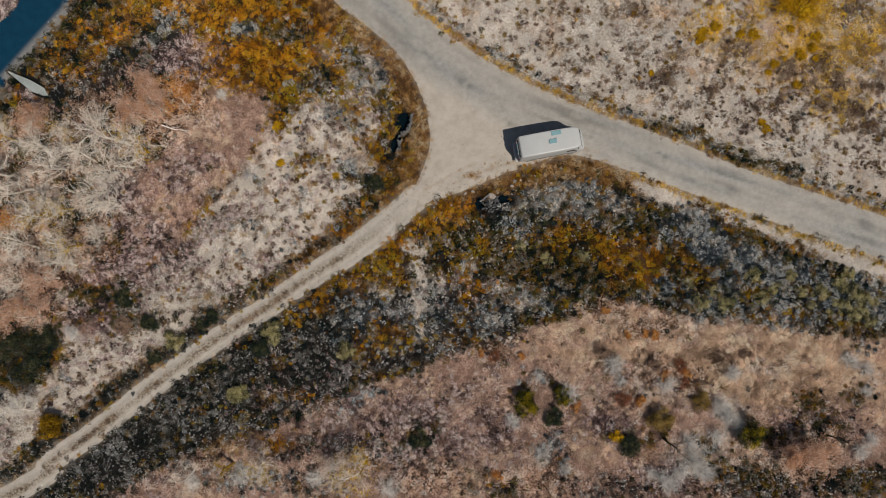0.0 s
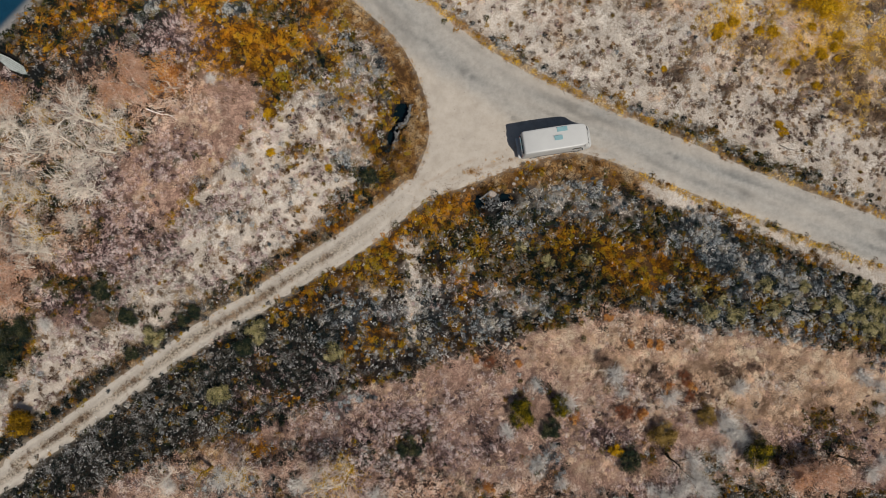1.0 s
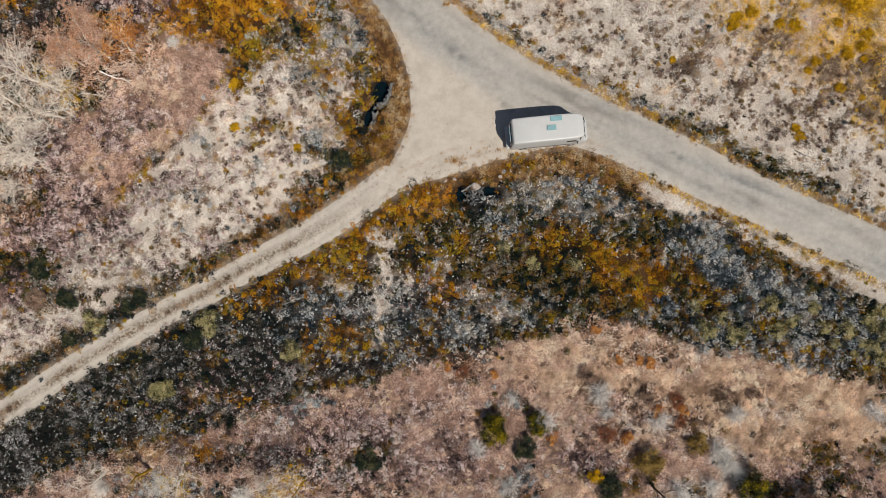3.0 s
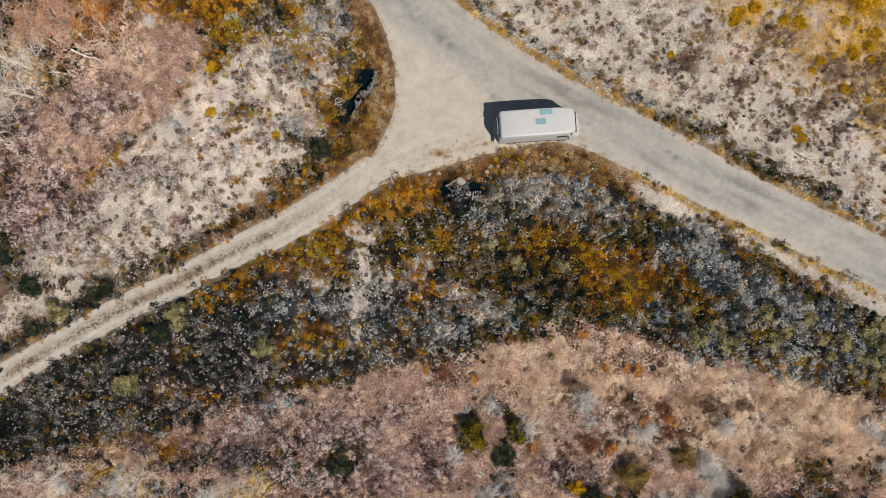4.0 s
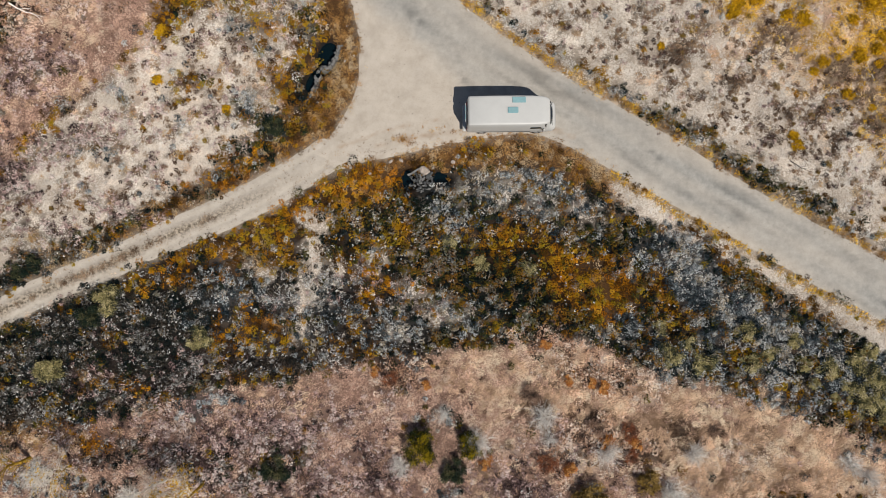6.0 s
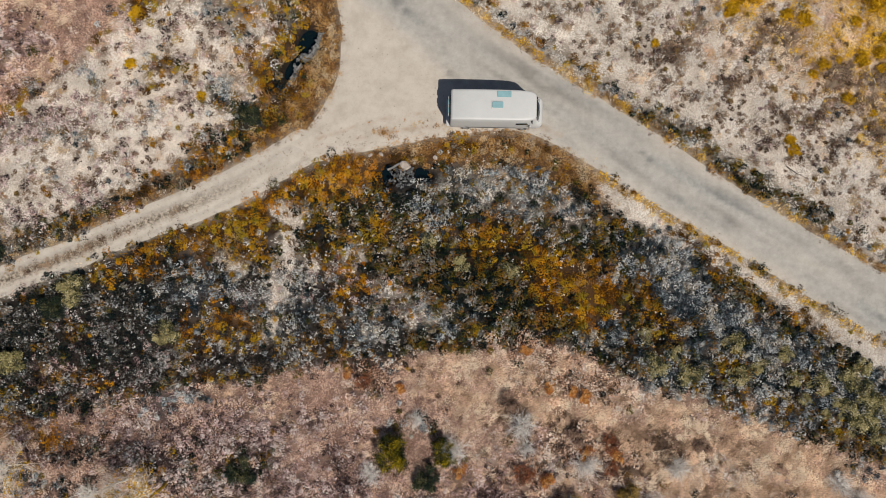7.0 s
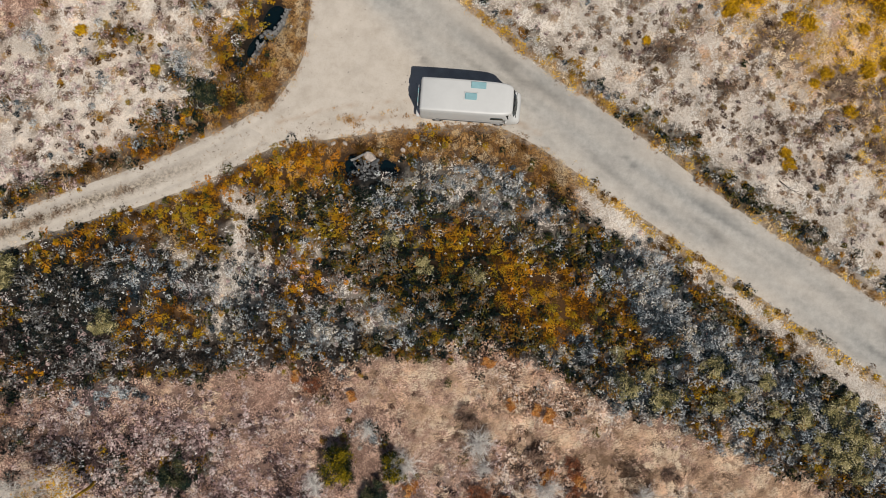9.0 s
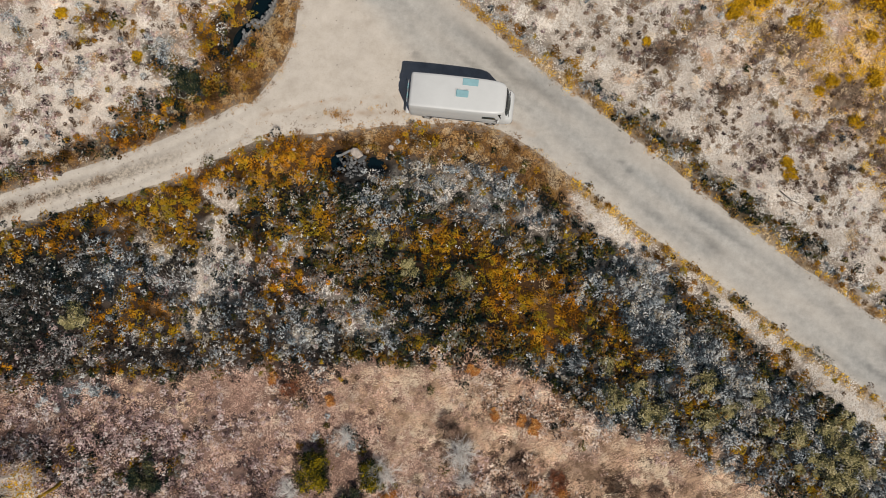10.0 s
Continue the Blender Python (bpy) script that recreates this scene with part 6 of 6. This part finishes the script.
for k in range(110):
    a = wall_line[r3.randint(len(wall_line))] + r3.normal(0, 0.07, 2)
    bm = bmesh.new()
    stone_mesh(bm, r3, (a[0] - cx, a[1] - cy, r3.uniform(-0.25, 0.2)), r3.uniform(0.05, 0.13))
    part("stone", bm, rubble_mat if k % 3 else stone_mat, culvert)
for k, (xy, rx, ry, turn) in enumerate([((-3.7, 13.6), 0.72, 1.15, -14), ((-4.2, 11.9), 0.5, 1.0, -22), ((3.5, 6.0), 0.5, 0.68, 10), ((5.9, 6.5), 0.72, 0.42, -8)]):
    bm = bmesh.new()
    bmesh.ops.create_circle(bm, cap_ends=True, segments=24, radius=1, matrix=pose(xy[0], xy[1], -0.62 + 0.02 * k, 0, 0, turn) @ Matrix.Diagonal((rx, ry, 1, 1)))
    pool = part("water", bm, water_mat)
    tagged(pool, "dark standing water in the culvert pit", "water", kind="structure")

# stone headwall on the other side of the track
hx, hy = (4.6, 6.6)
headwall = tagged(new("stone_headwall"), "crumbling stone culvert head with a pale capstone", "culvert")
headwall.matrix_world = pose(hx, hy, 0.0)
bm = bmesh.new()
stone_mesh(bm, r3, (0.0, 0.15, 0.22), 0.44, 0.7)
bmesh.ops.subdivide_edges(bm, edges=bm.edges[:], cuts=1, smooth=0.6)
for v in bm.verts:
    v.co += Vector(r3.normal(0, 0.014, 3))
part("capstone", bm, pale_stone_mat, headwall, "pale rounded capstone")
part("beam", slab((1.15, 0.10, 0.08), pose(-0.62, -0.02, 0.24, 0, -6, 40), 0.01), concrete_mat, headwall, "pale weathered beam")
part("side_block", slab((0.22, 0.6, 0.35), pose(0.42, -0.05, 0.05, 0, 5, -35), 0.06), stone_mat, headwall)
for k in range(120):
    bm = bmesh.new()
    a, r = r3.uniform(0, 2 * math.pi), math.sqrt(r3.uniform(0, 1))
    stone_mesh(bm, r3, (-0.05 + 0.95 * r * math.cos(a), -0.68 + 0.72 * r * math.sin(a), 0.02 + 0.2 * (1 - r)), r3.uniform(0.05, 0.12))
    part("stone", bm, stone_mat if k % 3 else rubble_mat, headwall)

# ---------------------------------------------------------------- drainage chute below the asphalt road
chute = tagged(new("drainage_chute"), "pale ribbed metal drainage chute below the asphalt road", "chute")
tip, foot = Vector((-39.7, 18.1, 0)), Vector((-36.3, 16.1, 0))
run = foot - tip
chute.matrix_world = Matrix.Translation((tip.x, tip.y, 0.30)) @ pose(0, 0, 0, 0, 0, math.degrees(math.atan2(run.y, run.x)))
long = run.length
bm = bmesh.new()
rows, cols = 14, 21
sheet = []
for i in range(rows):
    s = i / (rows - 1)
    left = 0.04 + 0.30 * min(1.0, s * 1.6)
    right = -0.04 - 0.46 * min(1.0, s * 1.5) * (1 - max(0.0, s - 0.75) * 1.6)
    line = []
    for j in range(cols):
        c = j / (cols - 1)
        line.append(bm.verts.new((s * long * (0.86 + 0.14 * (1 - abs(2 * c - 0.7))), right + c * (left - right), 0.55 * (1 - s) + 0.05 * math.cos(j * math.pi * 0.5) * min(1.0, s * 3))))
    sheet.append(line)
for i in range(rows - 1):
    for j in range(cols - 1):
        bm.faces.new((sheet[i][j], sheet[i][j + 1], sheet[i + 1][j + 1], sheet[i + 1][j]))
bmesh.ops.solidify(bm, geom=bm.faces[:], thickness=0.03)
part("ribbed_sheet", bm, chute_mat, chute)
for k in range(14):
    bm = bmesh.new()
    stone_mesh(bm, r3, (0, 0, 0.04), r3.uniform(0.06, 0.14))
    ob = part("stone", bm, stone_mat)
    stand(ob, (foot.x + r3.normal(0.1, 0.5), foot.y + r3.normal(0.25, 0.45)))
    tagged(ob, "dark grey stone at the foot of the chute", "stone", "stones below the chute")

# dark dead branch in the pale field
rb = np.random.RandomState(171)
verts, faces, tips = [], [], []
grow(rb, verts, faces, (0, 0, 0), (1, -0.7, 0.1), 1.1, 0.035, 1, 4, tips, 0.5)
twig = mesh_object("dead_branch", verts, faces, dark_bark)
twig.location = (*(29.8, 11.8), at_ground(*(29.8, 11.8)) + 0.12)
tagged(twig, "dark dead branch lying on bleached grass", "branch")

# fallen white log
verts, faces, tips = [], [], []
rl = np.random.RandomState(170)
(ax, ay), (bx, by) = (-25.8, 13.3), (-23.5, 13.0)
az, bz = at_ground(ax, ay), at_ground(bx, by)
grow(rl, verts, faces, (0, 0, 0), (bx - ax, by - ay, 0), math.hypot(bx - ax, by - ay), 0.065, 1, 3, tips, 0.25)
log = mesh_object("fallen_log", verts, faces, grey_twigs)
log.location = (ax, ay, max(az, bz) + 0.4)
tagged(log, "bleached fallen log lying in withered plants", "log")

# ---------------------------------------------------------------- camper van
def hull(sections):
    """A closed skin through cross sections along x. Each section: x, half width, floor, shoulder, roof, inset of the roof."""
    bm = bmesh.new()
    loops = []
    for x, half, floor, waist, roof, inset in sections:
        pts = [(half * 0.94, floor), (half, floor + 0.18), (half, waist), (half - inset * 0.55, waist + (roof - waist) * 0.55), (half - inset, roof - 0.07), (half - inset - 0.02, roof - 0.025), (half - inset - 0.06, roof), (half - inset - 0.16, roof + 0.008), (0.0, roof + 0.03)]
        pts = [(-y, z) for y, z in pts] + [(y, z) for y, z in pts[-2::-1]]
        loops.append([bm.verts.new((x, y, z)) for y, z in pts])
    for a, b in zip(loops[:-1], loops[1:]):
        for k in range(len(a)):
            j = (k + 1) % len(a)
            bm.faces.new((a[k], a[j], b[j], b[k]))
    bm.faces.new(loops[0])
    bm.faces.new(loops[-1][::-1])
    return bm


def panel(corners, thick=0.02):
    """A thin plate through four corners, pushed out along its normal."""
    bm = bmesh.new()
    f = bm.faces.new([bm.verts.new(c) for c in corners])
    f.normal_update()
    n = f.normal * thick
    r = bmesh.ops.extrude_face_region(bm, geom=[f])
    for v in r["geom"]:
        if isinstance(v, bmesh.types.BMVert):
            v.co += n
    return bm


def box(size, m, bevel=0.02, segments=2):
    bm = bmesh.new()
    bmesh.ops.create_cube(bm, size=1, matrix=Matrix.Diagonal((*size, 1)))
    bmesh.ops.bevel(bm, geom=bm.edges[:], offset=bevel, segments=segments, affect="EDGES")
    bmesh.ops.transform(bm, matrix=m, verts=bm.verts)
    return bm


van = tagged(new("camper_van"), "white high-roof camper van on the gravel junction", "van")
van.matrix_world = pose(9.64, 11.27, 0.07, 0, 0, 10.4)
BODY = [
    (-2.78, 0.92, 0.36, 1.25, 2.42, 0.05), (-2.74, 0.97, 0.34, 1.25, 2.54, 0.03), (-2.62, 0.99, 0.33, 1.25, 2.60, 0.03), (-1.2, 1.00, 0.33, 1.25, 2.64, 0.03),
    (0.6, 1.00, 0.33, 1.25, 2.64, 0.03), (1.5, 1.00, 0.33, 1.25, 2.62, 0.04), (2.10, 0.99, 0.33, 1.22, 2.59, 0.06), (2.40, 0.98, 0.33, 1.20, 2.55, 0.11), (2.56, 0.98, 0.33, 1.19, 2.50, 0.18), (2.66, 0.97, 0.33, 1.18, 2.42, 0.27), (2.74, 0.97, 0.33, 1.15, 1.92, 0.20), (2.86, 0.96, 0.33, 1.10, 1.44, 0.10),
    (3.10, 0.93, 0.34, 0.98, 1.34, 0.10), (3.20, 0.88, 0.36, 0.88, 1.20, 0.12), (3.28, 0.80, 0.40, 0.80, 1.04, 0.12),
]
body = part("body", hull(BODY), van_white, van, "white painted body", smooth=False)
body.data.polygons.foreach_set("use_smooth", [True] * len(body.data.polygons))
mod = body.modifiers.new("edges", "EDGE_SPLIT")
mod.split_angle = radians(50)
# windscreen, curved across the front
bm = bmesh.new()
top, low = [], []
for k in range(17):
    s = k / 8 - 1
    back = 0.07 * s * s + 0.42 * abs(s) ** 5
    top.append(bm.verts.new((2.80 - back, 0.93 * s, 2.38 - 0.05 * s * s)))
    low.append(bm.verts.new((3.03 - 0.16 * s * s - 0.34 * abs(s) ** 5, 0.94 * s, 1.52)))
for k in range(16):
    bm.faces.new((top[k], low[k], low[k + 1], top[k + 1]))
bmesh.ops.solidify(bm, geom=bm.faces[:], thickness=-0.02)
part("windscreen", bm, van_glass, van, "dark windscreen")
for s in (1, -1):
    part("side_window", panel([(1.45, s * 1.0, 1.45), (2.28, s * 0.99, 1.45), (2.14, s * 0.985, 1.85), (1.45, s * 0.998, 1.85)][::s], 0.015), van_glass, van, "dark door window")
    part("rub_strip", box((3.4, 0.03, 0.06), pose(-0.1, s * 1.005, 0.70), 0.01, 1), van_rubber, van, "black plastic strip")
    mirror = part("mirror", box((0.10, 0.17, 0.30), pose(2.40, s * 1.06, 1.35, 0, 0, s * 10), 0.035), van_white, van)
    part("mirror_glass", box((0.012, 0.19, 0.30), pose(2.345, s * 1.06, 1.35, 0, 0, s * 10), 0.004, 1), van_glass, mirror)
    part("headlight", box((0.16, 0.34, 0.22), pose(3.12, s * 0.70, 1.0, 0, 20, s * 18), 0.04), clear_lens, van, "clear headlight")
    part("tail_light", box((0.04, 0.13, 0.55), pose(-2.785, s * 0.84, 1.1), 0.015), red_lens, van, "red tail light")
    part("rear_window", box((0.03, 0.72, 0.55), pose(-2.785, s * 0.42, 1.75, 0, -3, 0), 0.012), van_glass, van, "dark rear window")
    for x in (2.05, -1.75):
        wheel = tagged(new("wheel"))
        wheel.parent = van
        wheel.matrix_basis = pose(x, s * 0.88, 0.33)
        bm = bmesh.new()
        bmesh.ops.create_cone(bm, cap_ends=True, segments=28, radius1=0.33, radius2=0.33, depth=0.22, matrix=pose(0, 0, 0, 90))
        bmesh.ops.bevel(bm, geom=[e for e in bm.edges if abs(e.verts[0].co.y - e.verts[1].co.y) < 0.01], offset=0.04, segments=2, affect="EDGES")
        part("tyre", bm, van_rubber, wheel, "black dusty tyre")
        bm = bmesh.new()
        bmesh.ops.create_cone(bm, cap_ends=True, segments=20, radius1=0.19, radius2=0.15, depth=0.05, matrix=pose(0, s * 0.115, 0, 90 * -s))
        part("rim", bm, van_metal, wheel, "steel rim")
part("rear_bumper", box((0.26, 1.8, 0.22), pose(-2.92, 0, 0.5), 0.05), van_white, van)
part("front_bumper", box((0.2, 1.7, 0.26), pose(3.22, 0, 0.5), 0.07), van_rubber, van, "dark plastic bumper")
part("bonnet_seam", box((0.03, 1.5, 0.02), pose(2.98, 0, 1.405, 0, 14, 0), 0.005, 1), van_rubber, van)
rack = tagged(new("bicycle_rack"), "white rear rack")
rack.parent = van
rack.matrix_basis = pose(-2.86, 0, 0)
for y in (-0.45, 0.45):
    part("upright", box((0.06, 0.06, 1.3), pose(0, y, 1.45), 0.02), van_white, rack)
for z in (0.95, 1.5, 2.05):
    part("crossbar", box((0.07, 1.3, 0.06), pose(-0.04, 0, z), 0.02), van_white, rack)
part("reflector", box((0.05, 0.34, 0.10), pose(-0.06, 0.25, 2.14), 0.02), teal_dome, rack, "teal reflector")
part("reflector", box((0.05, 0.34, 0.10), pose(-0.06, -0.28, 2.14), 0.02), teal_dome, rack, "teal reflector")
hatch = part("roof_hatch", box((0.70, 0.40, 0.09), pose(0.17, -0.02, 2.70), 0.035), teal_dome, van, "teal tinted roof hatch")
part("hatch_frame", box((0.80, 0.50, 0.04), pose(0.17, -0.02, 2.675), 0.015), van_white, hatch)
part("solar_panel", box((0.88, 0.38, 0.03), pose(0.58, 0.66, 2.675, 2, 0, 0), 0.01), teal_dome, van, "teal roof panel")
